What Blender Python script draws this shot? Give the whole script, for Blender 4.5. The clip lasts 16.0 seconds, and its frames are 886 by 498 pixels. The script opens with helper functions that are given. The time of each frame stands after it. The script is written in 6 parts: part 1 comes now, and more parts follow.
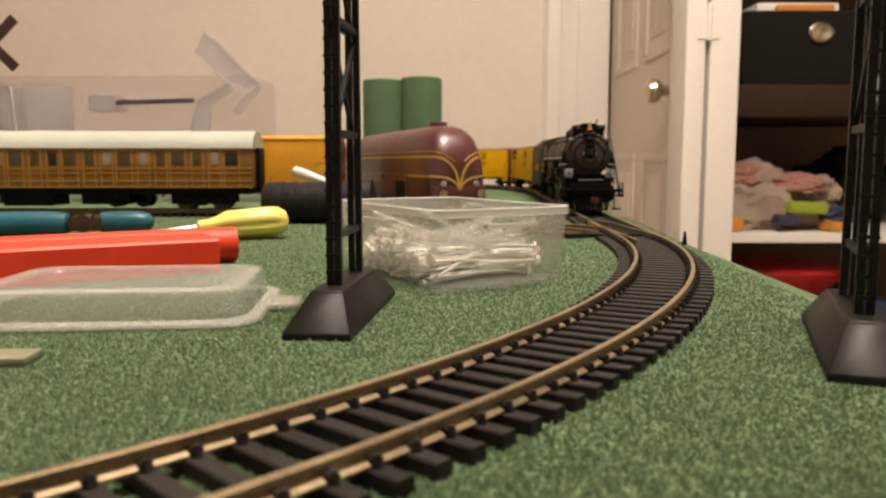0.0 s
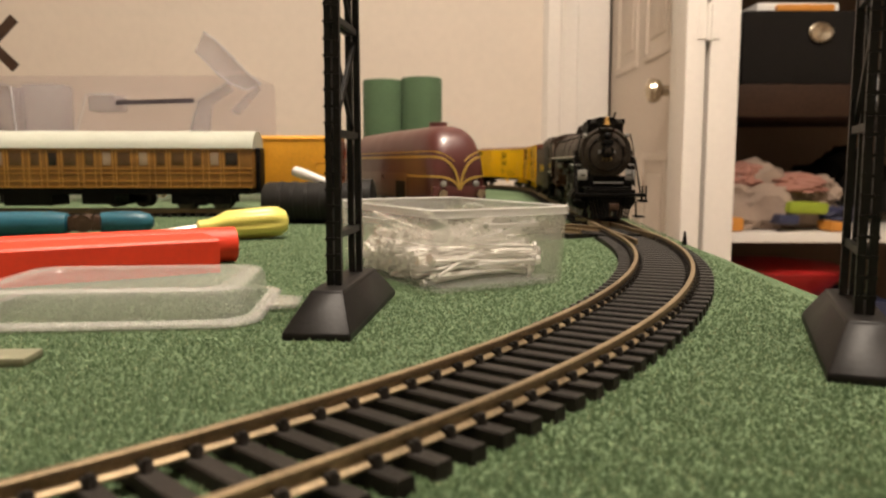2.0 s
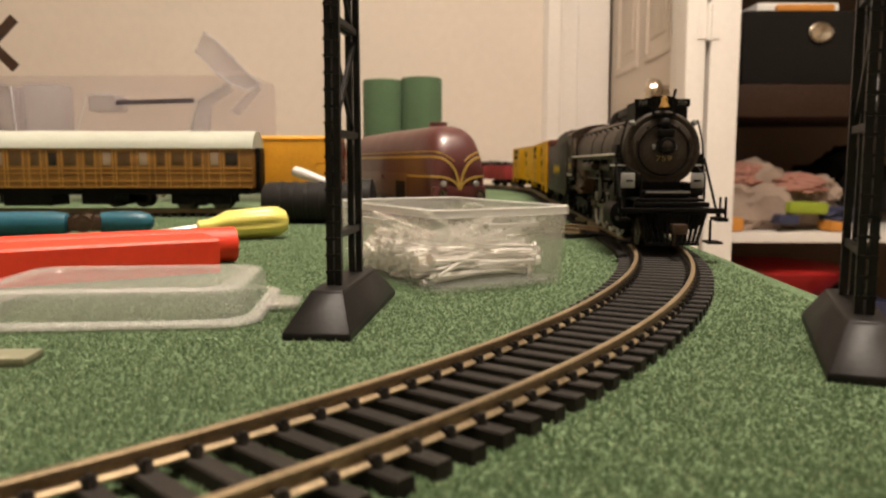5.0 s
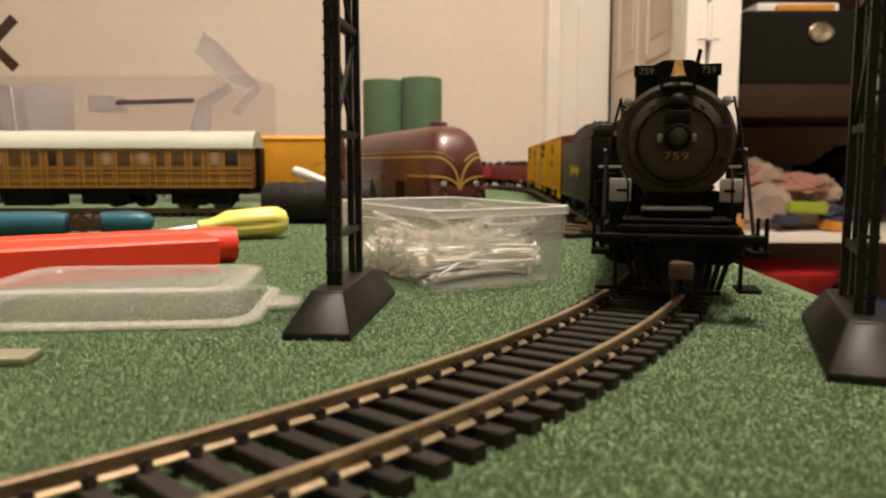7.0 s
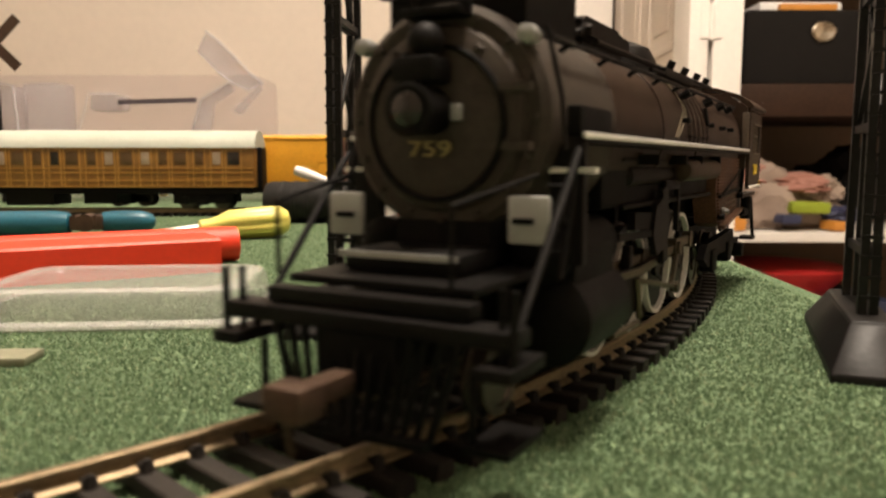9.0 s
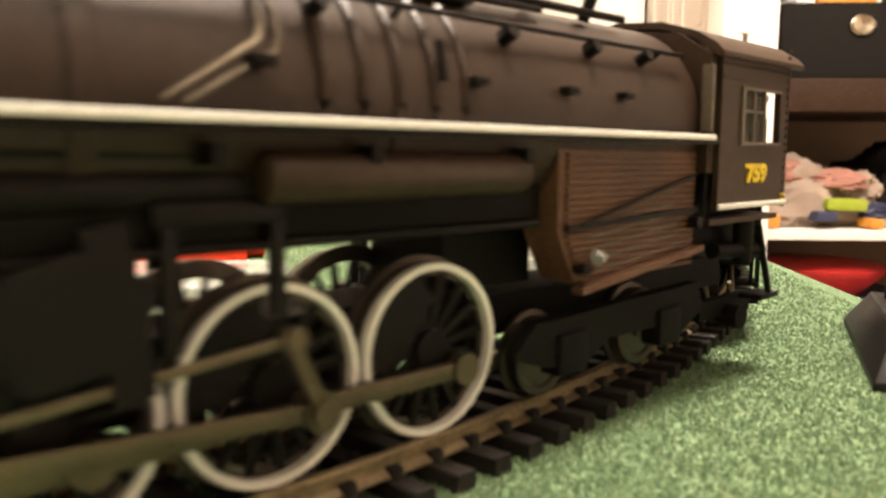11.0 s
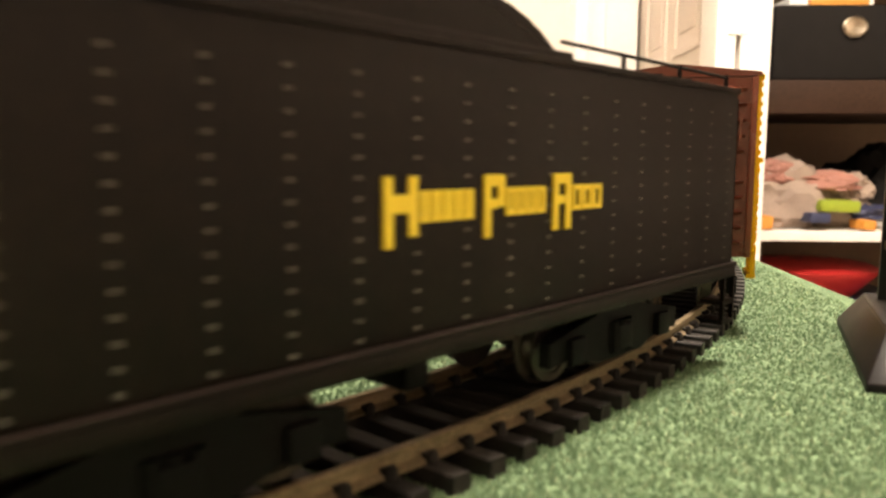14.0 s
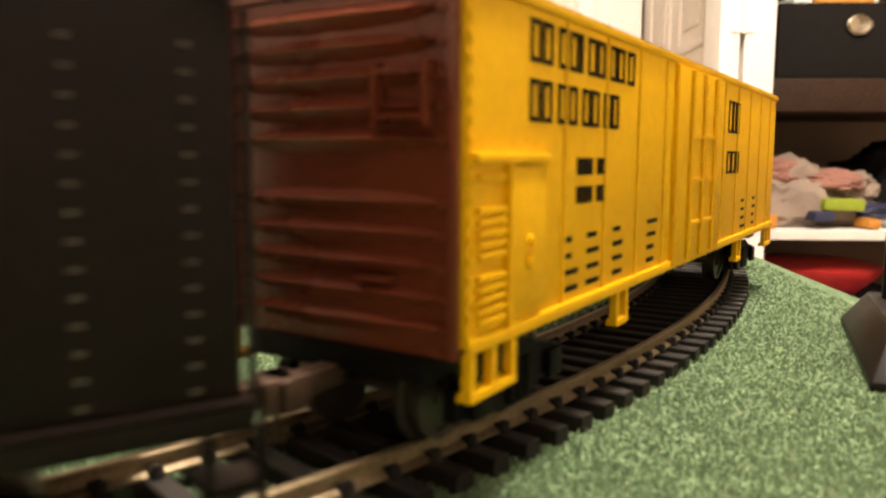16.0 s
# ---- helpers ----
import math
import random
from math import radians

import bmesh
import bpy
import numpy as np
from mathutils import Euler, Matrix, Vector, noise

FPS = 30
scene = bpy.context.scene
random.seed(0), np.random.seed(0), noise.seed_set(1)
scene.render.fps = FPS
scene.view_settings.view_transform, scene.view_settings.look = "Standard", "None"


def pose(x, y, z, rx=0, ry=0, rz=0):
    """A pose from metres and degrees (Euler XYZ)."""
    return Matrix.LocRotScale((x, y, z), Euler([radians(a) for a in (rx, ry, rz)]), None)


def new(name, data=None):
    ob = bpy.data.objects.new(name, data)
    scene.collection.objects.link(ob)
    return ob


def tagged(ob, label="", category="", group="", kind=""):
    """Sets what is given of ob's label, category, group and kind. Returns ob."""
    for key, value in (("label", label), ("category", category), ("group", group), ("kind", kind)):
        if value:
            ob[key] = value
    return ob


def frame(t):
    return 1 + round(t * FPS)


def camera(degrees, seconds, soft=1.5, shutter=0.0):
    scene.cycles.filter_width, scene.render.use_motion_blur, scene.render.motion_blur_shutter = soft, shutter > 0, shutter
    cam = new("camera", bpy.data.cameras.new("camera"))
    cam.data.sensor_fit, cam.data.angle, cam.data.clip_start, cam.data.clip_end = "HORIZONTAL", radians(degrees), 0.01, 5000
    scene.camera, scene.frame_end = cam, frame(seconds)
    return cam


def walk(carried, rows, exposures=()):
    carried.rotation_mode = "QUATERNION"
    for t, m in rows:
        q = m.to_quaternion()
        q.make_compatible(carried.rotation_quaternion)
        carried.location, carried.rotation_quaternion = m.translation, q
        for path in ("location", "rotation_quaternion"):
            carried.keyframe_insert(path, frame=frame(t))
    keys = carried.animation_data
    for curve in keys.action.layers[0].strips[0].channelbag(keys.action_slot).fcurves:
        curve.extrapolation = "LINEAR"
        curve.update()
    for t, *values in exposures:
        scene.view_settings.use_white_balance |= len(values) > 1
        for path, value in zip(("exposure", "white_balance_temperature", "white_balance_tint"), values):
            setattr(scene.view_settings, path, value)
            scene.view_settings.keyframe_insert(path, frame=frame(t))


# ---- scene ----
MM = 0.001
TABLE = 0.75          # height of the layout's grass surface
RAIL = 5.0            # rail top above the grass, mm
EYE = (0.0, 0.0, 36.9)


def eye(dx, dy, dz, yaw, pitch, roll=0.0):
    return pose((EYE[0] + dx) * MM, (EYE[1] + dy) * MM, TABLE + (EYE[2] + dz) * MM, 90 + pitch, roll, yaw)


cam = camera(60.3, 16.0, soft=2.2, shutter=0.5)
cam.data.dof.use_dof = True
cam.data.dof.focus_distance = 0.215
cam.data.dof.aperture_fstop = 33.0
REST = eye(0, 0, 0, 0, -6.45)
NEAR = [(10.3, 1.9, -6.85), (10.5, 1.97, -6.84), (11.0, 2.31, -6.88), (11.5, 2.9, -6.84), (12.0, 3.2, -6.5),
        (12.5, 2.6, -6.46), (13.0, 2.5, -6.46), (13.5, 2.0, -6.8), (14.0, 1.89, -6.76), (14.5, 1.89, -6.76),
        (15.0, 2.14, -6.8), (15.5, 2.1, -6.88), (16.0, 2.14, -6.88)]
PATH = [(0.0, REST), (4.0, REST), (8.2, REST), (8.7, REST)]
PATH += [(t, eye(0.65, 4.08, 0.36, yaw, pitch, -0.2)) for t, yaw, pitch in NEAR]
walk(cam, PATH, exposures=((0.0, 0.0), (8.2, 0.0), (10.3, 1.1), (11.0, 1.3), (12.0, 1.35), (13.2, 1.35), (14.0, 1.2), (15.0, 1.05), (16.0, 0.9)))

# ---- light: one warm ceiling lamp in a closed room ----
world = bpy.data.worlds.new("room_air")
scene.world = world
world.use_nodes = True
world.node_tree.nodes["Background"].inputs[0].default_value = (1.0, 0.86, 0.72, 1)
world.node_tree.nodes["Background"].inputs[1].default_value = 0.02


def lamp(name, place, radius, watts, colour):
    data = bpy.data.lights.new(name, "POINT")
    data.shadow_soft_size, data.energy, data.color = radius, watts, colour
    ob = new(name, data)
    ob.location = place
    return ob


lamp("ceiling_lamp", (0.18, 0.20, 2.24), 0.16, 106, (1.0, 0.86, 0.72))

# ---- materials ----


def mat(name, colour, rough=0.5, metal=0.0, vary=0.12, scale=60.0, bump=0.0, bump_scale=None, coat=0.0, island=0.0, spec=0.5):
    m = bpy.data.materials.new(name)
    m.use_nodes = True
    nt = m.node_tree
    b = nt.nodes["Principled BSDF"]
    b.inputs["Roughness"].default_value = rough
    b.inputs["Metallic"].default_value = metal
    b.inputs["Coat Weight"].default_value = coat
    b.inputs["Specular IOR Level"].default_value = spec
    co = nt.nodes.new("ShaderNodeTexCoord")
    n1 = nt.nodes.new("ShaderNodeTexNoise")
    n1.inputs["Scale"].default_value = scale
    n1.inputs["Detail"].default_value = 6
    n2 = nt.nodes.new("ShaderNodeTexNoise")
    n2.inputs["Scale"].default_value = scale * 14
    nt.links.new(co.outputs["Object"], n1.inputs["Vector"])
    nt.links.new(co.outputs["Object"], n2.inputs["Vector"])
    add = nt.nodes.new("ShaderNodeMath")
    add.operation = "ADD"
    nt.links.new(n1.outputs["Fac"], add.inputs[0])
    nt.links.new(n2.outputs["Fac"], add.inputs[1])
    ramp = nt.nodes.new("ShaderNodeMapRange")
    ramp.inputs["From Min"].default_value, ramp.inputs["From Max"].default_value = 0.7, 1.3
    ramp.inputs["To Min"].default_value, ramp.inputs["To Max"].default_value = 1 - vary, 1 + vary
    nt.links.new(add.outputs[0], ramp.inputs["Value"])
    mul = nt.nodes.new("ShaderNodeVectorMath")
    mul.operation = "SCALE"
    mul.inputs[0].default_value = colour
    nt.links.new(ramp.outputs["Result"], mul.inputs["Scale"])
    nt.links.new(mul.outputs["Vector"], b.inputs["Base Color"])
    rr = nt.nodes.new("ShaderNodeMapRange")
    rr.inputs["To Min"].default_value, rr.inputs["To Max"].default_value = max(0.02, rough - 0.1), min(1, rough + 0.1)
    nt.links.new(n1.outputs["Fac"], rr.inputs["Value"])
    nt.links.new(rr.outputs["Result"], b.inputs["Roughness"])
    if island:
        oi = nt.nodes.new("ShaderNodeObjectInfo")
        r2 = nt.nodes.new("ShaderNodeMapRange")
        r2.inputs["To Min"].default_value, r2.inputs["To Max"].default_value = 1 - island, 1 + island
        nt.links.new(oi.outputs["Random"], r2.inputs["Value"])
        m2 = nt.nodes.new("ShaderNodeVectorMath")
        m2.operation = "SCALE"
        nt.links.new(mul.outputs["Vector"], m2.inputs[0])
        nt.links.new(r2.outputs["Result"], m2.inputs["Scale"])
        nt.links.new(m2.outputs["Vector"], b.inputs["Base Color"])
    if bump:
        n3 = nt.nodes.new("ShaderNodeTexNoise")
        n3.inputs["Scale"].default_value = bump_scale or scale * 20
        n3.inputs["Detail"].default_value = 4
        nt.links.new(co.outputs["Object"], n3.inputs["Vector"])
        bp = nt.nodes.new("ShaderNodeBump")
        bp.inputs["Strength"].default_value = bump
        bp.inputs["Distance"].default_value = 0.0005
        nt.links.new(n3.outputs["Fac"], bp.inputs["Height"])
        nt.links.new(bp.outputs["Normal"], b.inputs["Normal"])
    return m


def clear(name, colour, rough, alpha_mix, tint=(0.95, 0.95, 0.95)):
    """Thin clear plastic: mostly see-through, with a milky share and gloss."""
    m = bpy.data.materials.new(name)
    m.use_nodes = True
    nt = m.node_tree
    b = nt.nodes["Principled BSDF"]
    b.inputs["Base Color"].default_value = (*colour, 1)
    b.inputs["Roughness"].default_value = rough
    tr = nt.nodes.new("ShaderNodeBsdfTransparent")
    tr.inputs["Color"].default_value = (*tint, 1)
    mx = nt.nodes.new("ShaderNodeMixShader")
    no = nt.nodes.new("ShaderNodeTexNoise")
    no.inputs["Scale"].default_value = 40
    mr = nt.nodes.new("ShaderNodeMapRange")
    mr.inputs["To Min"].default_value, mr.inputs["To Max"].default_value = alpha_mix * 0.75, alpha_mix * 1.25
    nt.links.new(no.outputs["Fac"], mr.inputs["Value"])
    nt.links.new(mr.outputs["Result"], mx.inputs["Fac"])
    nt.links.new(tr.outputs[0], mx.inputs[1])
    nt.links.new(b.outputs[0], mx.inputs[2])
    nt.links.new(mx.outputs[0], nt.nodes["Material Output"].inputs["Surface"])
    return m


def grass_mat():
    m = mat("grass_mat_green", (0.075, 0.15, 0.062), 0.95, 0, 0.1, 30)
    nt = m.node_tree
    b = nt.nodes["Principled BSDF"]
    co = nt.nodes.new("ShaderNodeTexCoord")
    v = nt.nodes.new("ShaderNodeTexVoronoi")
    v.inputs["Scale"].default_value = 1250
    nt.links.new(co.outputs["Object"], v.inputs["Vector"])
    n = nt.nodes.new("ShaderNodeTexNoise")
    n.inputs["Scale"].default_value = 45
    n.inputs["Detail"].default_value = 5
    nt.links.new(co.outputs["Object"], n.inputs["Vector"])
    r = nt.nodes.new("ShaderNodeValToRGB")
    e = r.color_ramp.elements
    e[0].position, e[0].color = 0.0, (0.070, 0.119, 0.058, 1)
    e[1].position, e[1].color = 1.0, (0.16, 0.226, 0.112, 1)
    mid = r.color_ramp.elements.new(0.55)
    mid.color = (0.099, 0.157, 0.076, 1)
    sep = nt.nodes.new("ShaderNodeSeparateColor")
    nt.links.new(v.outputs["Color"], sep.inputs[0])
    mixv = nt.nodes.new("ShaderNodeMath")
    mixv.operation = "MULTIPLY_ADD"
    mixv.inputs[1].default_value = 0.7
    nt.links.new(sep.outputs[0], mixv.inputs[0])
    n2 = nt.nodes.new("ShaderNodeMath")
    n2.operation = "MULTIPLY"
    n2.inputs[1].default_value = 0.3
    nt.links.new(n.outputs["Fac"], n2.inputs[0])
    nt.links.new(n2.outputs[0], mixv.inputs[2])
    nt.links.new(mixv.outputs[0], r.inputs["Fac"])
    nt.links.new(r.outputs["Color"], b.inputs["Base Color"])
    bp = nt.nodes.new("ShaderNodeBump")
    bp.inputs["Strength"].default_value = 0.9
    bp.inputs["Distance"].default_value = 0.0008
    nt.links.new(v.outputs["Distance"], bp.inputs["Height"])
    nt.links.new(bp.outputs["Normal"], b.inputs["Normal"])
    return m


def grain_mat():
    m = bpy.data.materials.new("grass_grains")
    m.use_nodes = True
    nt = m.node_tree
    b = nt.nodes["Principled BSDF"]
    b.inputs["Roughness"].default_value = 0.85
    g = nt.nodes.new("ShaderNodeNewGeometry")
    r = nt.nodes.new("ShaderNodeValToRGB")
    e = r.color_ramp.elements
    e[0].position, e[0].color = 0.0, (0.070, 0.123, 0.058, 1)
    e[1].position, e[1].color = 1.0, (0.24, 0.295, 0.17, 1)
    a = e.new(0.5)
    a.color = (0.099, 0.161, 0.076, 1)
    c = e.new(0.88)
    c.color = (0.132, 0.194, 0.096, 1)
    nt.links.new(g.outputs["Random Per Island"], r.inputs["Fac"])
    nt.links.new(r.outputs["Color"], b.inputs["Base Color"])
    return m


GRASS, GRAINS = grass_mat(), grain_mat()
BLACK = mat("black_plastic", (0.0062, 0.0055, 0.005), 0.5, 0, 0.25, 80, 0.15, 3000, spec=0.08)
TOWER = mat("tower_black_plastic", (0.0095, 0.0085, 0.008), 0.45, 0, 0.3, 60, 0.08, 900, spec=0.2)
LOCO = mat("engine_black_paint", (0.0075, 0.0056, 0.0046), 0.44, 0, 0.2, 50, 0.1, 3000, spec=0.15)
SMOKE = mat("smokebox_graphite", (0.050, 0.040, 0.032), 0.6, 0, 0.2, 60, 0.15, 3000, spec=0.15)
# brown-black paint, reddened for the warm glare that veils it
LAG = mat("brown_black_warm_glare", (0.041, 0.0235, 0.0140), 0.46, 0, 0.25, 60, 0.15, 2500, spec=0.3)
SLEEPER = mat("sleeper_plastic", (0.021, 0.018, 0.0155), 0.55, 0, 0.3, 120, 0.3, 2500, island=0.25, spec=0.2)
RAILM = mat("nickel_rail", (0.27, 0.205, 0.125), 0.5, 0.75, 0.3, 90, 0.15, 2500)
# black paint with a veil of warm glare mixed into its colour
BOILER = mat("boiler_black_warm_glare", (0.027, 0.0150, 0.0092), 0.42, 0, 0.2, 50, 0.1, 3000, spec=0.28)
FIREBOX = mat("firebox_brown", (0.12, 0.058, 0.034), 0.46, 0, 0.4, 90, 0.15, 2500, spec=0.3)
PLATE = mat("white_plate", (0.36, 0.36, 0.35), 0.45, 0, 0.1, 150)
RODM = mat("dull_rod_metal", (0.13, 0.105, 0.07), 0.42, 0.8, 0.25, 150, 0.1, 2500)
WHITE = mat("white_paint", (0.82, 0.80, 0.77), 0.45, 0, 0.1, 100)
TANK = mat("tender_black_paint", (0.0072, 0.0042, 0.0028), 0.42, 0, 0.3, 40, 0.12, 3000, spec=0.14)
BRASS = mat("brass_bell", (0.55, 0.33, 0.10), 0.3, 0.5, 0.1, 200)
GOLD = mat("yellow_lettering", (0.78, 0.55, 0.02), 0.5, 0, 0.08, 200)
DULLGOLD = mat("faded_gold_digits", (0.30, 0.23, 0.09), 0.6, 0, 0.1, 200)
GREY = mat("pale_grey_paint", (0.27, 0.27, 0.26), 0.45, 0, 0.15, 150)
YELLOW = mat("reefer_yellow", (0.82, 0.455, 0.0), 0.48, 0, 0.08, 40, 0.06, 2500, spec=0.18)
YELLOW2 = mat("orange_yellow_plastic", (0.70, 0.33, 0.018), 0.45, 0, 0.12, 40, 0.06, 2500)
BROWN = mat("car_end_brown", (0.19, 0.044, 0.021), 0.30, 0, 0.15, 60, 0.08, 2500)
REDCAR = mat("gondola_red", (0.22, 0.022, 0.022), 0.45, 0, 0.15, 60, 0.06, 2500)
MAROON = mat("maroon_gloss", (0.085, 0.020, 0.018), 0.36, 0, 0.12, 60, coat=0.2)
MAROON2 = mat("maroon_side", (0.13, 0.055, 0.035), 0.3, 0, 0.1, 60, coat=0.3)
STRIPE = mat("gilt_stripe", (0.62, 0.42, 0.10), 0.35, 0.3, 0.08, 200)
TEAK = mat("teak_side", (0.23, 0.108, 0.022), 0.4, 0, 0.25, 90, 0.08, 2500)
TEAK2 = mat("teak_beading", (0.40, 0.20, 0.035), 0.4, 0, 0.2, 90)
ROOF = mat("coach_roof_white", (0.45, 0.47, 0.40), 0.6, 0, 0.08, 60)
GLASSD = mat("dark_window", (0.02, 0.015, 0.012), 0.12, 0, 0.1, 60)
TINT = mat("brown_tinted_window", (0.10, 0.055, 0.022), 0.2, 0, 0.2, 60)
CURTAIN = mat("pale_compartment_blind", (0.33, 0.25, 0.18), 0.6, 0, 0.2, 60)
RED = mat("red_plastic", (0.80, 0.045, 0.012), 0.5, 0, 0.06, 40, 0.08, 1500)
TEAL = mat("teal_grip", (0.012, 0.10, 0.15), 0.4, 0, 0.15, 60, 0.1, 1500)
RUST = mat("brown_steel", (0.07, 0.04, 0.026), 0.5, 0.5, 0.3, 150, 0.2, 1500)
YGRIP = mat("pale_yellow_grip", (0.75, 0.66, 0.16), 0.35, 0, 0.06, 60)
RUBBER = mat("black_tape", (0.014, 0.013, 0.012), 0.55, 0, 0.2, 60, 0.15, 1500, spec=0.2)
NAIL = mat("bright_nail_steel", (0.95, 0.92, 0.88), 0.3, 0.55, 0.15, 200)
TUB = clear("milky_clear_plastic", (0.86, 0.85, 0.83), 0.22, 0.16)
LIDM = clear("milky_lid_plastic", (0.86, 0.84, 0.81), 0.2, 0.24)
LIDEDGE = clear("milky_lid_flange", (0.80, 0.79, 0.76), 0.22, 0.25)
TUBBAND = clear("milky_band_plastic", (0.86, 0.85, 0.82), 0.25, 0.30)
TUBEDGE = clear("milky_rim_plastic", (0.82, 0.81, 0.78), 0.2, 0.38)
BLISTER = clear("clear_blister_plastic", (0.66, 0.62, 0.62), 0.1, 0.10, (0.93, 0.91, 0.92))
STRAP = mat("smoky_purple_plastic", (0.075, 0.062, 0.075), 0.3, 0, 0.3, 60)
BLISTER_RIM = clear("clear_blister_rim", (0.80, 0.78, 0.80), 0.1, 0.5, (0.9, 0.88, 0.9))
BLISTER_EDGE = clear("clear_blister_fold", (0.62, 0.60, 0.64), 0.12, 0.28, (0.9, 0.88, 0.9))
FOAM = mat("dark_green_mat", (0.052, 0.095, 0.045), 0.95, 0, 0.15, 40, 0.4, 1200)
WALL = mat("cream_wall_paint", (0.77, 0.69, 0.60), 0.8, 0, 0.03, 3, 0.1, 250)
TRIM = mat("white_gloss_trim", (0.80, 0.76, 0.71), 0.35, 0, 0.03, 6)
DOORM = mat("door_paint", (0.66, 0.58, 0.50), 0.45, 0, 0.04, 6, 0.05, 300)
CARPET = mat("beige_carpet", (0.36, 0.30, 0.24), 0.95, 0, 0.15, 8, 0.4, 600)
CEIL = mat("ceiling_white", (0.80, 0.77, 0.72), 0.85, 0, 0.03, 3)
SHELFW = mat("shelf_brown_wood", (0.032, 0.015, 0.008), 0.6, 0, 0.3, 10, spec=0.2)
# the closet's shade is put into this dark wall colour
CLOSET = mat("closet_wall_in_shade", (0.20, 0.13, 0.08), 0.8, 0, 0.06, 4)
BIN = mat("black_cloth_bin", (0.011, 0.0095, 0.0085), 0.9, 0, 0.2, 30, 0.3, 900, spec=0.15)
NICKEL = mat("satin_nickel", (0.55, 0.48, 0.38), 0.25, 1.0, 0.1, 60)
# both cloth colours are darkened for the shade inside the closet
PINK = mat("pink_cloth", (0.32, 0.15, 0.115), 0.9, 0, 0.15, 20)
CREAMC = mat("cream_cloth", (0.29, 0.22, 0.175), 0.9, 0, 0.12, 20)
LIME = mat("lime_packet", (0.26, 0.33, 0.025), 0.5, 0, 0.1, 30)
NAVY = mat("navy_packet", (0.03, 0.035, 0.08), 0.5, 0, 0.1, 30)
ORANGE = mat("orange_packet", (0.6, 0.25, 0.04), 0.5, 0, 0.1, 30)
REDBOX = mat("red_lid", (0.42, 0.018, 0.018), 0.4, 0, 0.1, 30)
WOODT = mat("board_edge_ply", (0.35, 0.24, 0.14), 0.7, 0, 0.2, 20)
PALEBAR = mat("pale_plastic_strip", (0.21, 0.21, 0.14), 0.5, 0, 0.1, 60)

# ---- mesh tools (millimetres) ----


def box(bm, x0, x1, y0, y1, z0, z1, bev=0.0):
    r = bmesh.ops.create_cube(bm, size=1.0, matrix=Matrix.Translation(((x0 + x1) / 2, (y0 + y1) / 2, (z0 + z1) / 2))
                              @ Matrix.Diagonal((abs(x1 - x0), abs(y1 - y0), abs(z1 - z0), 1)))
    if bev:
        es = list({e for v in r["verts"] for e in v.link_edges})
        bmesh.ops.bevel(bm, geom=es, offset=bev, segments=2, profile=0.6, affect="EDGES")
    return r["verts"]


def obox(bm, m, sx, sy, sz):
    bmesh.ops.create_cube(bm, size=1.0, matrix=m @ Matrix.Diagonal((sx, sy, sz, 1)))


def rod(bm, a, b, r, seg=10, r2=None):
    a, b = Vector(a), Vector(b)
    d = b - a
    m = Matrix.Translation((a + b) / 2) @ d.to_track_quat("Z", "Y").to_matrix().to_4x4()
    bmesh.ops.create_cone(bm, cap_ends=True, segments=seg, radius1=r, radius2=r if r2 is None else r2, depth=d.length, matrix=m)


def bar(bm, a, b, w, h):
    """A square bar from a to b."""
    a, b = Vector(a), Vector(b)
    d = b - a
    obox(bm, Matrix.Translation((a + b) / 2) @ d.to_track_quat("X", "Z").to_matrix().to_4x4(), d.length, w, h)


def lathe(bm, prof, axis="X", seg=32, centre=(0, 0, 0), caps=True):
    """prof: (along, radius) pairs."""
    rings = []
    for u, r in prof:
        ring = []
        for k in range(seg):
            a = 2 * math.pi * k / seg
            c, s = r * math.cos(a), r * math.sin(a)
            p = (u, c, s) if axis == "X" else ((c, u, s) if axis == "Y" else (c, s, u))
            ring.append(bm.verts.new(Vector(p) + Vector(centre)))
        rings.append(ring)
    for p, q in zip(rings, rings[1:]):
        for k in range(seg):
            bm.faces.new((p[k], p[(k + 1) % seg], q[(k + 1) % seg], q[k]))
    if caps:
        bm.faces.new(rings[0])
        bm.faces.new(rings[-1])
    bmesh.ops.recalc_face_normals(bm, faces=bm.faces)


def tube(bm, pts, r, seg=8):
    """One bent round bar through the points."""
    pts = [Vector(p) for p in pts]
    rings = []
    for k, p in enumerate(pts):
        d = (pts[min(k + 1, len(pts) - 1)] - pts[max(k - 1, 0)]).normalized()
        q = d.to_track_quat("Z", "Y").to_matrix()
        rings.append([bm.verts.new(p + q @ Vector((r * math.cos(6.2832 * i / seg), r * math.sin(6.2832 * i / seg), 0))) for i in range(seg)])
    for a, b in zip(rings, rings[1:]):
        for i in range(seg):
            bm.faces.new((a[i], a[(i + 1) % seg], b[(i + 1) % seg], b[i]))
    bm.faces.new(rings[0])
    bm.faces.new(rings[-1])
    bmesh.ops.recalc_face_normals(bm, faces=bm.faces)


def prism(bm, pts, lo, hi, axis="X"):
    """A closed outline of pairs pushed from lo to hi along an axis."""
    def put(p, u):
        return {"X": (u, p[0], p[1]), "Y": (p[0], u, p[1]), "Z": (p[0], p[1], u)}[axis]
    a = [bm.verts.new(put(p, lo)) for p in pts]
    b = [bm.verts.new(put(p, hi)) for p in pts]
    n = len(pts)
    for k in range(n):
        bm.faces.new((a[k], a[(k + 1) % n], b[(k + 1) % n], b[k]))
    bm.faces.new(a[::-1])
    bm.faces.new(b)
    bmesh.ops.recalc_face_normals(bm, faces=bm.faces)


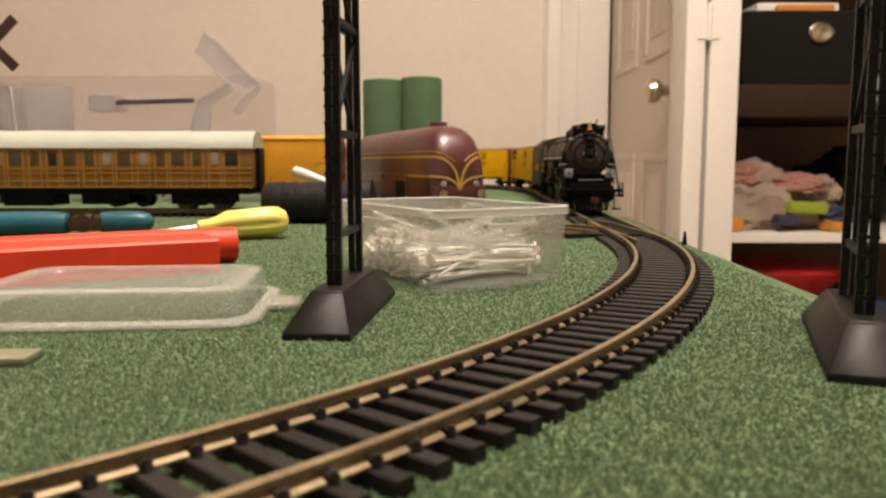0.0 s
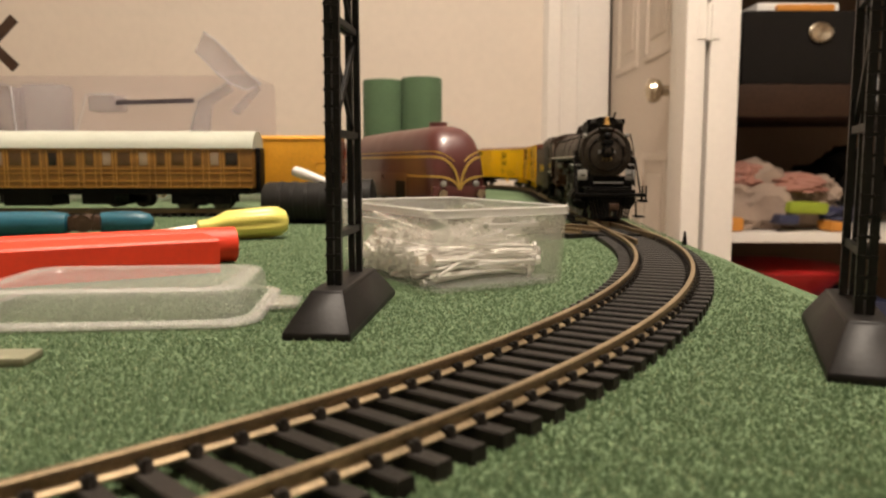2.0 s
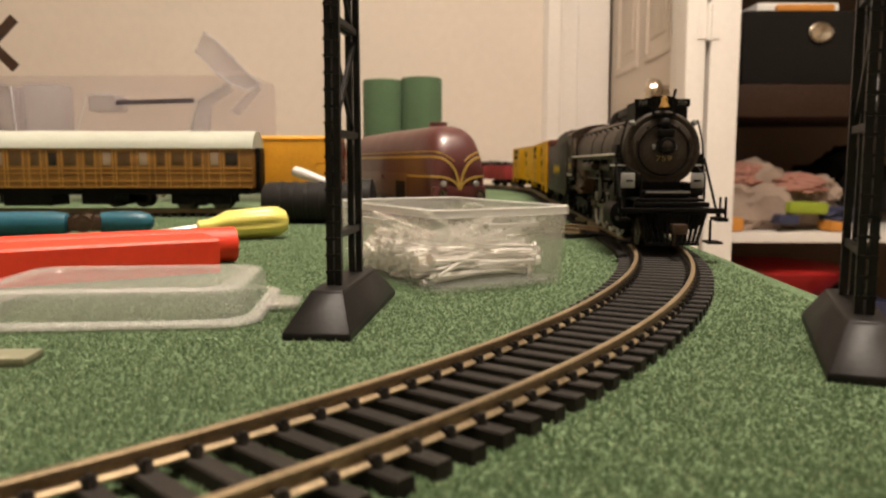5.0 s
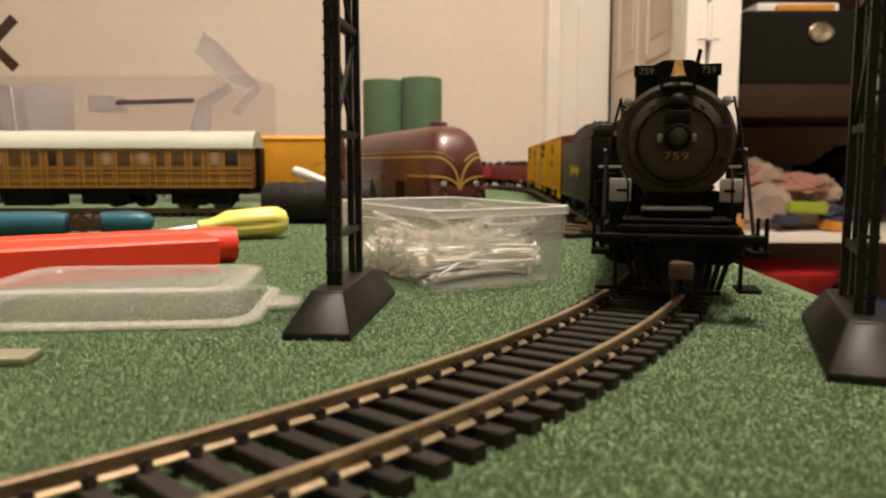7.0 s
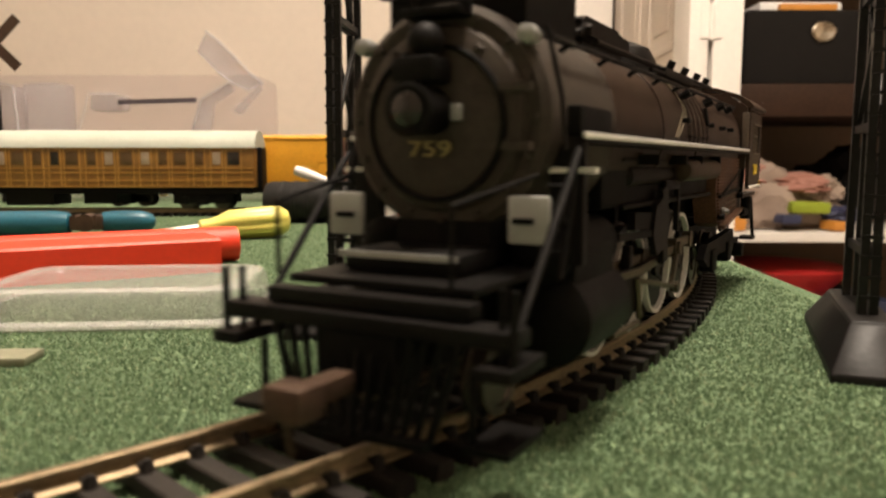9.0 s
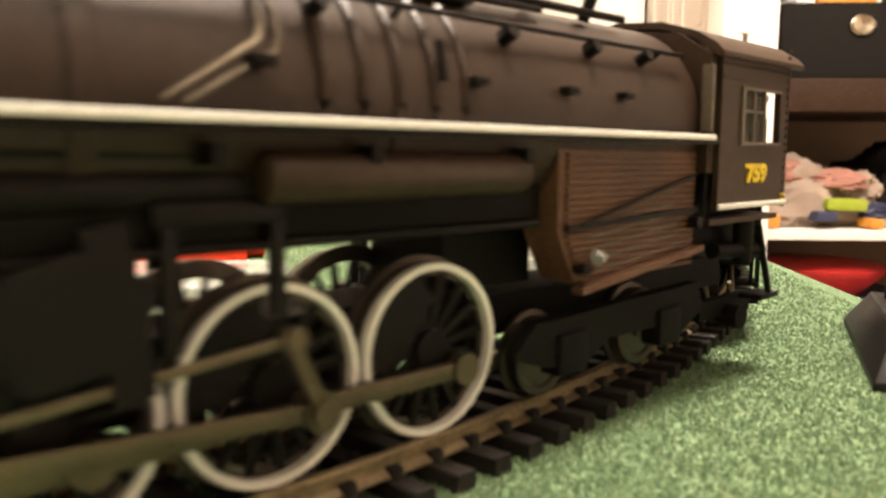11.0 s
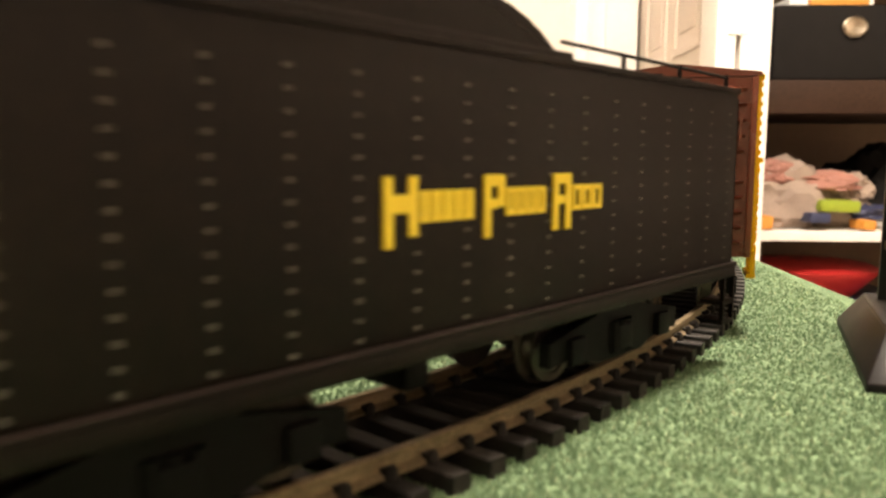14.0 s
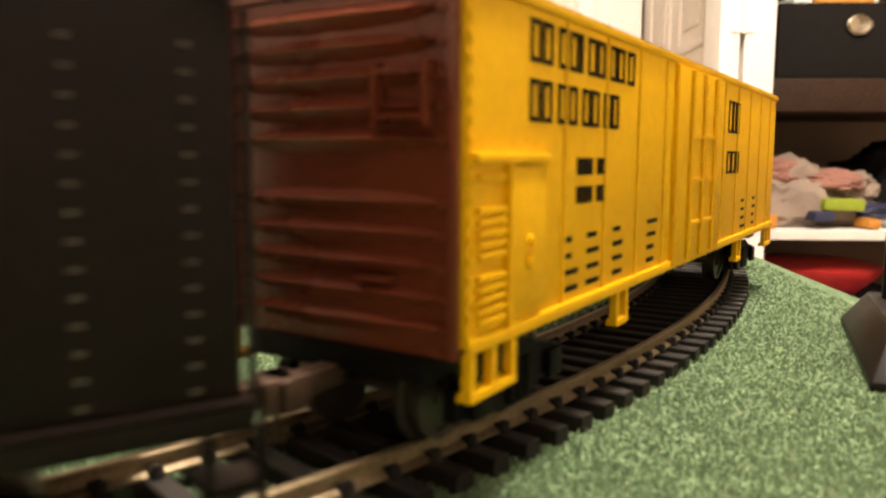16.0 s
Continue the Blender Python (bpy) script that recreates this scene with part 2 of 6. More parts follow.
def ringshape(bm, r_out, r_in, y0, y1, seg=36):
    """A flat ring round the Y axis."""
    vs = []
    for k in range(seg):
        a = 2 * math.pi * k / seg
        c, s = math.cos(a), math.sin(a)
        vs.append([bm.verts.new((r * c, y, r * s)) for r, y in ((r_out, y0), (r_out, y1), (r_in, y1), (r_in, y0))])
    for k in range(seg):
        p, q = vs[k], vs[(k + 1) % seg]
        for j in range(4):
            bm.faces.new((p[j], q[j], q[(j + 1) % 4], p[(j + 1) % 4]))
    bmesh.ops.recalc_face_normals(bm, faces=bm.faces)


def rounded(w, d, r, seg=6):
    pts = []
    for cx, cy, a0 in ((w / 2 - r, d / 2 - r, 0), (-w / 2 + r, d / 2 - r, 90), (-w / 2 + r, -d / 2 + r, 180), (w / 2 - r, -d / 2 + r, 270)):
        for k in range(seg + 1):
            a = radians(a0 + 90 * k / seg)
            pts.append((cx + r * math.cos(a), cy + r * math.sin(a)))
    return pts


def meshed(name, bm, material, unit=MM, sharp=35):
    me = bpy.data.meshes.new(name)
    bmesh.ops.scale(bm, vec=(unit,) * 3, verts=bm.verts)
    bm.to_mesh(me)
    bm.free()
    me.materials.append(material)
    me.polygons.foreach_set("use_smooth", [True] * len(me.polygons))
    me.set_sharp_from_angle(angle=radians(sharp))
    return me


def part(name, bm, material, parent=None, label="", at=None, unit=MM):
    """Links a bmesh, or a finished mesh, as one object under a thing or part."""
    me = bm if isinstance(bm, bpy.types.Mesh) else meshed(name, bm, material, unit)
    ob = new(name, me)
    if parent:
        ob.parent = parent
    if at is not None:
        ob.matrix_basis = at
    if label:
        ob["label"] = label
    return ob


def pieces(name, bm, material, parent, label=""):
    """Each separate piece of a bmesh becomes a part of its own."""
    bm.verts.ensure_lookup_table()
    seen = set()
    for v in bm.verts:
        if v in seen:
            continue
        stack, isl = [v], []
        seen.add(v)
        while stack:
            p = stack.pop()
            isl.append(p)
            for e in p.link_edges:
                q = e.other_vert(p)
                if q not in seen:
                    seen.add(q)
                    stack.append(q)
        one = B()
        at = {p: one.verts.new(p.co) for p in isl}
        for f in {f for p in isl for f in p.link_faces}:
            one.faces.new([at[p] for p in f.verts])
        part(name, one, material, parent, label)
    bm.free()


def thing(name, label, category, m, group="", kind=""):
    e = new(name)
    e.empty_display_size = 0.01
    e.matrix_basis = m
    return tagged(e, label, category, group, kind)


def B():
    return bmesh.new()


def on_table(x, y, rz=0, z=0):
    return pose(x * MM, y * MM, TABLE + z * MM, 0, 0, rz)


def mm(x, y, z, rx=0, ry=0, rz=0):
    return pose(x * MM, y * MM, z * MM, rx, ry, rz)


def lettering(text, size, depth, material, parent, m, squeeze=1.0, name="number", bold=0.0):
    cu = bpy.data.curves.new(name, "FONT")
    cu.offset = bold * MM
    cu.body, cu.size, cu.extrude, cu.align_x, cu.align_y = text, size * MM, depth * MM, "CENTER", "CENTER"
    tmp = bpy.data.objects.new(name, cu)
    me = bpy.data.meshes.new_from_object(tmp)
    me.materials.clear()
    me.materials.append(material)
    bpy.data.objects.remove(tmp)
    ob = new(name, me)
    ob.parent = parent
    ob.matrix_basis = m @ Matrix.Diagonal((squeeze, 1, 1, 1))
    return ob


def blocks(widths, h, gap, stroke, depth=0.25):
    """A row of plain hollow blocks of letter size: outline bars in x and z on the plane y = 0."""
    bm = B()
    x = 0
    for w in widths:
        if w < 0:
            x += -w
            continue
        box(bm, x, x + stroke, -depth, depth, 0, h)
        box(bm, x + w - stroke, x + w, -depth, depth, 0, h)
        box(bm, x + stroke, x + w - stroke, -depth * 0.9, depth * 0.9, h - stroke, h)
        box(bm, x + stroke, x + w - stroke, -depth * 0.9, depth * 0.9, 0, stroke)
        x += w + gap
    return bm


# ---- the track's line ----
CX, CY, RAD = -306.8, 356.2, 394.3
BACK = radians(3.0)
BX, BY = math.sin(BACK), math.cos(BACK)
P0 = (CX + RAD * math.cos(-BACK), CY + RAD * math.sin(-BACK))
STRAIGHT = 560.0


def line(s):
    """Place and heading (degrees, travel direction) on the main line, s mm past the start of the near curve."""
    if s >= 0:
        a = -BACK - s / RAD
        return CX + RAD * math.cos(a), CY + RAD * math.sin(a), math.degrees(a) - 90
    if s > -STRAIGHT:
        return P0[0] - BX * s, P0[1] - BY * s, -90 - math.degrees(BACK)
    th = (-s - STRAIGHT) / RAD
    ex, ey = P0[0] + BX * STRAIGHT, P0[1] + BY * STRAIGHT
    nx, ny = -BY, BX
    cx, cy = ex + nx * RAD, ey + ny * RAD
    return (cx + RAD * (-nx * math.cos(th) + BX * math.sin(th)), cy + RAD * (-ny * math.cos(th) + BY * math.sin(th)),
            -90 - math.degrees(BACK) + math.degrees(th))


def siding(s):
    """The siding on which the streamlined engine stands, s from 0 at the switch."""
    pts = [Vector(p) for p in ((87, 322), (88, 400), (33, 395), (8, 470), (-58, 660), (-110, 812))]
    if s < 150:
        u = s / 150
        p = (1 - u) ** 3 * pts[0] + 3 * u * (1 - u) ** 2 * pts[1] + 3 * u * u * (1 - u) * pts[2] + u ** 3 * pts[3]
        d = 3 * (1 - u) ** 2 * (pts[1] - pts[0]) + 6 * u * (1 - u) * (pts[2] - pts[1]) + 3 * u * u * (pts[3] - pts[2])
        return p.x, p.y, math.degrees(math.atan2(d.y, d.x))
    d = (pts[4] - pts[3]).normalized()
    p = pts[3] + d * (s - 150)
    return p.x, p.y, math.degrees(math.atan2(d.y, d.x))


def back_road(s):
    """The straight road at the back on which the coach stands."""
    return -640 + s, 520 + 0.03 * s, 2.0


def rail_mesh(fn, s0, s1, off, step=4.0):
    prof = [(-1.35, 0), (1.35, 0), (1.35, 0.3), (0.40, 0.75), (0.30, 1.55), (0.66, 1.8), (0.66, 2.45), (0.5, 2.6), (-0.5, 2.6),
            (-0.66, 2.45), (-0.66, 1.8), (-0.30, 1.55), (-0.40, 0.75), (-1.35, 0.3)]
    n = max(2, int((s1 - s0) / step))
    bm = B()
    rings = []
    for i in range(n + 1):
        x, y, h = fn(s0 + (s1 - s0) * i / n)
        ux, uy = -math.sin(radians(h)), math.cos(radians(h))
        rings.append([bm.verts.new((x + ux * (off + p), y + uy * (off + p), RAIL - 2.6 + z)) for p, z in prof])
    for a, b in zip(rings, rings[1:]):
        for k in range(len(prof)):
            bm.faces.new((a[k], a[(k + 1) % len(prof)], b[(k + 1) % len(prof)], b[k]))
    bm.faces.new(rings[0])
    bm.faces.new(rings[-1])
    bmesh.ops.recalc_face_normals(bm, faces=bm.faces)
    return bm


PITCH = 6.25          # sleeper spacing, mm


def sleeper_mesh():
    bm = B()
    prism(bm, [(-1.5, 0), (1.5, 0), (1.42, 2.1), (1.2, 2.35), (-1.2, 2.35), (-1.42, 2.1)], -15, 15, "Y")
    for s in (-8.9, 8.9):
        for o in (-1, 1):
            a, b = sorted((s + o * 0.36, s + o * 1.75))
            box(bm, -0.72, 0.72, a, b, 2.2, 3.5)
            rod(bm, (0, s + o * 1.5, 2.2), (0, s + o * 1.5, 3.9), 0.8, 7, 0.5)
    return meshed("sleeper", bm, SLEEPER)


def track(name, label, fn, s0, s1, pieces):
    t = tagged(new(name), label, "track")
    t.matrix_basis = on_table(0, 0)
    for off in (-8.9, 8.9):
        part("rail", rail_mesh(fn, s0, s1, off), RAILM, t, "worn nickel rail")
    n = int((s1 - s0) / PITCH)
    rest = []
    for i in range(n):
        x, y, h = fn(s0 + (i + 0.5) * PITCH)
        if pieces[0] <= s0 + i * PITCH <= pieces[1]:
            part("sleeper", SLEEPER_MESH, None, t, "", mm(x, y, 0, 0, 0, h))
        else:
            rest.append((x, y, h))
    if rest:
        bm = B()
        for x, y, h in rest:
            obox(bm, Matrix.Translation((x, y, 1.2)) @ Matrix.Rotation(radians(h), 4, "Z"), 2.9, 30, 2.35)
        tagged(part("sleepers", bm, SLEEPER, t), kind="stuff")
    return t


# ---- the room ----


def slab(name, x0, x1, y0, y1, z0, z1, material, kind="structure", label="", category=""):
    bm = B()
    box(bm, x0, x1, y0, y1, z0, z1)
    return tagged(part(name, bm, material, unit=1.0), label, category, "", kind)


slab("floor", -2.6, 2.6, -3.2, 3.2, -0.1, 0, CARPET, label="beige carpet floor", category="floor")
slab("ceiling", -2.6, 2.6, -3.2, 3.2, 2.44, 2.54, CEIL, label="white ceiling", category="ceiling")
slab("wall_north", -2.6, 0.2986, 2.33, 2.45, 0, 2.44, WALL, label="plain cream painted wall", category="wall")
slab("wall_west", -2.7, -2.6, -3.2, 2.45, 0, 2.44, WALL, label="plain cream painted wall", category="wall")
slab("wall_south", -2.6, 2.6, -3.3, -3.2, 0, 2.44, WALL, label="plain cream painted wall", category="wall")
slab("wall_east", 2.6, 2.7, -3.2, 3.2, 0, 2.44, WALL, label="plain cream painted wall", category="wall")
slab("wall_hall", -0.2, 2.6, 3.1, 3.2, 0, 2.44, WALL, label="plain cream wall", category="wall")
slab("wall_closet_back", 0.60, 2.6, 2.25, 2.33, 0, 2.44, CLOSET, label="closet back wall with shade put into its dark colour", category="wall")
slab("wall_closet_side", 0.555, 0.60, 1.62, 2.33, 0, 2.44, CLOSET, label="closet side wall with shade put into its dark colour", category="wall")
slab("wall_closet_header", 0.62, 2.6, 1.62, 1.70, 2.06, 2.44, WALL, label="wall above the closet opening", category="wall")


def casing():
    t = thing("trim", "white moulded door casing", "trim", pose(0, 0, 0), kind="structure")
    bm = B()
    prism(bm, [(0.2986, 2.32), (0.312, 2.306), (0.345, 2.302), (0.352, 2.308), (0.368, 2.296), (0.395, 2.294), (0.402, 2.32), (0.494, 2.32), (0.494, 2.46), (0.2986, 2.46)], 0, 2.44, "Z")
    part("board", bm, TRIM, t, unit=1.0)
    return t


casing()
slab("trim_closet", 0.50, 0.585, 1.56, 1.618, 0, 2.2, TRIM, label="white closet door frame", category="trim")


def room_door():
    # hinged at the casing and standing open towards the table; local x runs from hinge to free edge
    hx, hy, fx, fy = 0.5005, 2.315, 0.4985, 1.60
    yaw = math.degrees(math.atan2(fy - hy, fx - hx))
    t = thing("door_1", "open moulded panel door, painted beige", "door", pose(hx, hy, 0.01, 0, 0, yaw), kind="structure")
    bm = B()
    box(bm, 0, 0.715, 0, 0.035, 0, 2.03, 0.002)
    part("leaf", bm, DOORM, t, unit=1.0)
    for x0, x1 in ((0.09, 0.315), (0.39, 0.615)):
        for z0, z1 in ((0.20, 0.80), (1.02, 1.55), (1.62, 1.9)):
            for y0, y1 in ((-0.004, 0.002), (0.033, 0.039)):
                bm = B()
                w = 0.02
                box(bm, x0, x1, y0, y1, z0, z0 + w, 0.002)
                box(bm, x0, x1, y0, y1, z1 - w, z1, 0.002)
                box(bm, x0, x0 + w, y0 - 0.0005, y1 + 0.0005, z0 + w, z1 - w, 0.002)
                box(bm, x1 - w, x1, y0 - 0.0005, y1 + 0.0005, z0 + w, z1 - w, 0.002)
                box(bm, x0 + 0.05, x1 - 0.05, y0 * 0.8 + 0.0007, y1 * 0.99, z0 + 0.05, z1 - 0.05, 0.002)
                part("panel", bm, DOORM, t, unit=1.0)
    for s in (1, -1):
        bm = B()
        y0 = 0.035 if s > 0 else 0.0
        lathe(bm, [(0, 0.032), (0.006 * s, 0.032), (0.010 * s, 0.012), (0.030 * s, 0.011), (0.036 * s, 0.022), (0.048 * s, 0.027),
                   (0.060 * s, 0.024), (0.066 * s, 0.010)], "Y", 24, (0.655, y0, 0.93))
        part("knob", bm, NICKEL, t, "satin nickel door knob", unit=1.0)
    return t


room_door()


def bifold():
    t = thing("closet_door", "white bifold closet door folded open", "door", pose(0, 0, 0), kind="structure")
    for x0, x1 in ((0.452, 0.488), (0.4965, 0.552)):
        bm = B()
        box(bm, x0, x1, 1.45, 1.55, 0.02, 2.02, 0.002)
        part("leaf", bm, TRIM, t, unit=1.0)
    for z in (1.045, 1.75, 0.3):
        bm = B()
        rod(bm, (0.4922, 1.446, z - 0.033), (0.4922, 1.446, z + 0.033), 0.005, 12)
        box(bm, 0.472, 0.513, 1.4475, 1.4495, z - 0.03, z + 0.03)
        part("hinge", bm, TRIM, t, "painted butt hinge", unit=1.0)
    return t


bifold()

# ---- layout board and grass ----


def board():
    t = thing("layout_board", "model railway baseboard covered in green scatter grass", "table", on_table(0, 0), kind="structure")
    edge = [(72, -420), (88, 60), (104, 200), (109, 300), (112, 380), (127, 600), (150, 900), (60, 1290), (-900, 1300), (-900, -420)]
    bm = B()
    prism(bm, edge, -1.0, 0.0, "Z")
    part("grass_mat", bm, GRASS, t, "green scatter grass sheet")
    bm = B()
    prism(bm, [(x * 0.995 - 1, y * 0.997) for x, y in edge], -40, -1.2, "Z")
    part("frame", bm, WOODT, t, "plywood baseboard")
    for x, y in ((40, -360), (60, 880), (-850, -360), (-850, 1250)):
        bm = B()
        box(bm, x - 22, x + 22, y - 22, y + 22, -740, -40, 2)
        part("leg", bm, WOODT, t)
    return t


board()


def grains():
    """Loose scatter grains on the sheet, thickest where the grass is seen close."""
    rng = np.random.default_rng(4)
    n = 150000
    y = 45 + 480 * rng.random(n) ** 1.6
    x = -0.62 * y - 12 + rng.random(n) * (1.24 * y + 24)
    keep = x < 80 + 0.09 * y
    x, y = x[keep], y[keep]
    n = len(x)
    r = 0.22 + 0.36 * rng.random(n) ** 2
    base = np.array([[1, 0, -0.5], [-0.5, 0.87, -0.5], [-0.5, -0.87, -0.5], [0, 0, 1.0]])
    a = rng.random(n) * 6.283
    ca, sa = np.cos(a), np.sin(a)
    v = np.empty((n, 4, 3))
    jit = 0.6 + 0.8 * rng.random((n, 4))
    v[:, :, 0] = (ca[:, None] * base[:, 0] - sa[:, None] * base[:, 1]) * r[:, None] * jit + x[:, None]
    v[:, :, 1] = (sa[:, None] * base[:, 0] + ca[:, None] * base[:, 1]) * r[:, None] * jit + y[:, None]
    v[:, :, 2] = base[:, 2] * r[:, None] * jit + 0.15
    k = np.arange(n)[:, None] * 4
    f = np.concatenate([k + np.array([[0, 1, 3]]), k + np.array([[1, 2, 3]]), k + np.array([[2, 0, 3]])])
    me = bpy.data.meshes.new("grass_grains")
    me.from_pydata((v.reshape(-1, 3) * MM).tolist(), [], f.tolist())
    me.materials.append(GRAINS)
    ob = new("grass_scatter", me)
    ob.matrix_basis = on_table(0, 0)
    return tagged(ob, "loose green and pale scatter grains", "scatter grass", "", "stuff")


grains()
SLEEPER_MESH = sleeper_mesh()
track("railway_track", "curved model railway track with black sleepers", line, -1101.4, 780, (-180, 560))
track("siding_track", "model railway siding with black sleepers", siding, 46, 480, (0, 0))
track("back_track", "straight model railway track behind the tools", back_road, 0, 700, (0, 0))


def switch_parts():
    t = thing("track_switch", "black plastic switch tie bar between the rails", "track switch", on_table(0, 0))
    x, y, h = line(-22)
    bm = B()
    obox(bm, Matrix.Translation((x - 2, y + 4, 2.8)) @ Matrix.Rotation(radians(h), 4, "Z"), 5.0, 34, 0.9)
    part("tie_bar", bm, BLACK, t)
    bm = B()
    for a, b in (((x - 7, y - 40, 3.9), (x - 8.5, y + 60, 3.9)), ((x + 7.4, y - 20, 3.9), (x + 3, y + 55, 3.9)), ((x + 1, y + 50, 3.9), (x - 9, y + 95, 3.9))):
        bar(bm, a, b, 0.9, 2.2)
    part("point_blade", bm, RAILM, t)
    bm = B()
    rod(bm, (x + 20, y - 18, 0.5), (x + 20, y - 18, 6.5), 1.3, 8, 0.4)
    part("point_spike", bm, BLACK, t)


switch_parts()

# ---- lattice towers ----


def tower(label, x, y, rz):
    t = thing("gantry_tower", label, "model tower", on_table(x, y, rz), "gantry towers")
    bm = B()
    rings = []
    for h, hx, hy in ((0, 7.3, 28), (1.6, 7.3, 28), (8.6, 3.8, 18.7), (9.2, 3.5, 18.4)):
        rings.append([bm.verts.new((sx * hx, sy * hy, h)) for sx, sy in ((-1, -1), (1, -1), (1, 1), (-1, 1))])
    for a, b in zip(rings, rings[1:]):
        for k in range(4):
            bm.faces.new((a[k], a[(k + 1) % 4], b[(k + 1) % 4], b[k]))
    bm.faces.new(rings[-1])
    bm.faces.new(rings[0][::-1])
    bmesh.ops.bevel(bm, geom=list(bm.edges), offset=0.3, segments=1, affect="EDGES")
    part("base", bm, TOWER, t, "sloping black plinth")
    top = 104.0

    def leg(sx, sy, h):
        f = (h - 9) / (top - 9)
        return Vector((sx * 0.95, sy * (11.0 - 1.5 * f), h))
    for sx in (-1, 1):
        for sy in (-1, 1):
            bm = B()
            bar(bm, leg(sx, sy, 8), leg(sx, sy, top), 1.5, 1.6)
            part("leg", bm, TOWER, t)
    levels = (20.5, 43.5, 68.5, 94)
    for h in levels:
        bm = B()
        bar(bm, leg(-0.9, -1, h), leg(-0.9, 1, h), 1.0, 1.5)
        bar(bm, leg(0.9, -1, h + 0.1), leg(0.9, 1, h + 0.1), 1.0, 1.5)
        part("crossbar", bm, TOWER, t)
    for h0, h1 in zip(levels[1:], levels[2:]):
        for s in (-1, 1):
            bm = B()
            bar(bm, leg(s * 0.5, -s, h0 + 2), leg(s * 0.5, s, h1 - 2), 0.9, 1.5)
            part("brace", bm, TOWER, t)
    h = 12.0
    while h < top:                          # ladder rungs across the near legs
        bm = B()
        box(bm, -1.85, 1.8, -12.2 + 1.5 * (h - 9) / 95, -11.4 + 1.5 * (h - 9) / 95, h, h + 0.7)
        part("rung", bm, TOWER, t)
        h += 3.7
    return t


# ---- tub of nails, lid and tools ----


TUB_AT = (0.8, 253.0, -60)


def tub():
    t = thing("plastic_tub", "open milky clear plastic tub full of nails", "tub", on_table(*TUB_AT))
    w, d, hh = 73, 48, 23.5

    def skin(name, levels, material, label="", floor=False):
        bm = B()
        rings = [[bm.verts.new((*p, z)) for p in rounded(ww, dd, r)] for ww, dd, r, z in levels]
        n = len(rings[0])
        for a, b in zip(rings, rings[1:]):
            for k in range(n):
                bm.faces.new((a[k], a[(k + 1) % n], b[(k + 1) % n], b[k]))
        if floor:
            bm.faces.new(rings[0][::-1])
            bm.faces.new(rings[-1])
        bmesh.ops.recalc_face_normals(bm, faces=bm.faces)
        part(name, bm, material, t, label)
    skin("body", ((w - 3.5, d - 3.5, 2.6, 0.2), (w, d, 4, hh - 1), (w - 2, d - 2, 3.6, hh - 1), (w - 5.5, d - 5.5, 2.4, 1.4)), TUB, "", True)
    skin("band", ((w - 1.6, d - 1.6, 4.6, 13.5), (w + 0.7, d + 0.7, 5.2, hh), (w + 0.2, d + 0.2, 5.0, hh)), TUBBAND, "milky upper band")
    skin("rim", ((w + 0.8, d + 0.8, 5.2, hh - 2.2), (w + 1.8, d + 1.8, 5.6, hh - 2.0), (w + 1.4, d + 1.4, 5.4, hh - 1.6),
                 (w + 1.4, d + 1.4, 5.4, hh + 0.1), (w + 0.2, d + 0.2, 5.0, hh + 0.5), (w - 1.2, d - 1.2, 4.6, hh)), TUBEDGE, "milky rolled rim")
    for s in (-1, 1):
        bm = B()
        box(bm, s * (w / 2 + 3), s * (w / 2 + 0.5), -9, 9, hh - 5.2, hh - 3.8, 0.3)
        part("catch", bm, TUBEDGE, t)
        bm = B()
        box(bm, -8, 8, s * (d / 2 + 0.4), s * (d / 2 + 2.6), hh - 5.4, hh - 3.9, 0.3)
        part("catch", bm, TUBEDGE, t)
    bm = B()
    loop = [(math.copysign(abs(math.cos(a)) ** 0.6, math.cos(a)) * 7, math.copysign(abs(math.sin(a)) ** 0.6, math.sin(a)) * 1.6) for a in [2 * math.pi * k / 20 for k in range(20)]]
    for p, q in zip(loop, loop[1:] + loop[:1]):
        rod(bm, (p[0] - 18, d / 2 - 2.0, hh - 3.2 + p[1]), (q[0] - 18, d / 2 - 2.0, hh - 3.2 + q[1]), 0.4, 6)
    part("hinge_loop", bm, TUBEDGE, t)
    return t


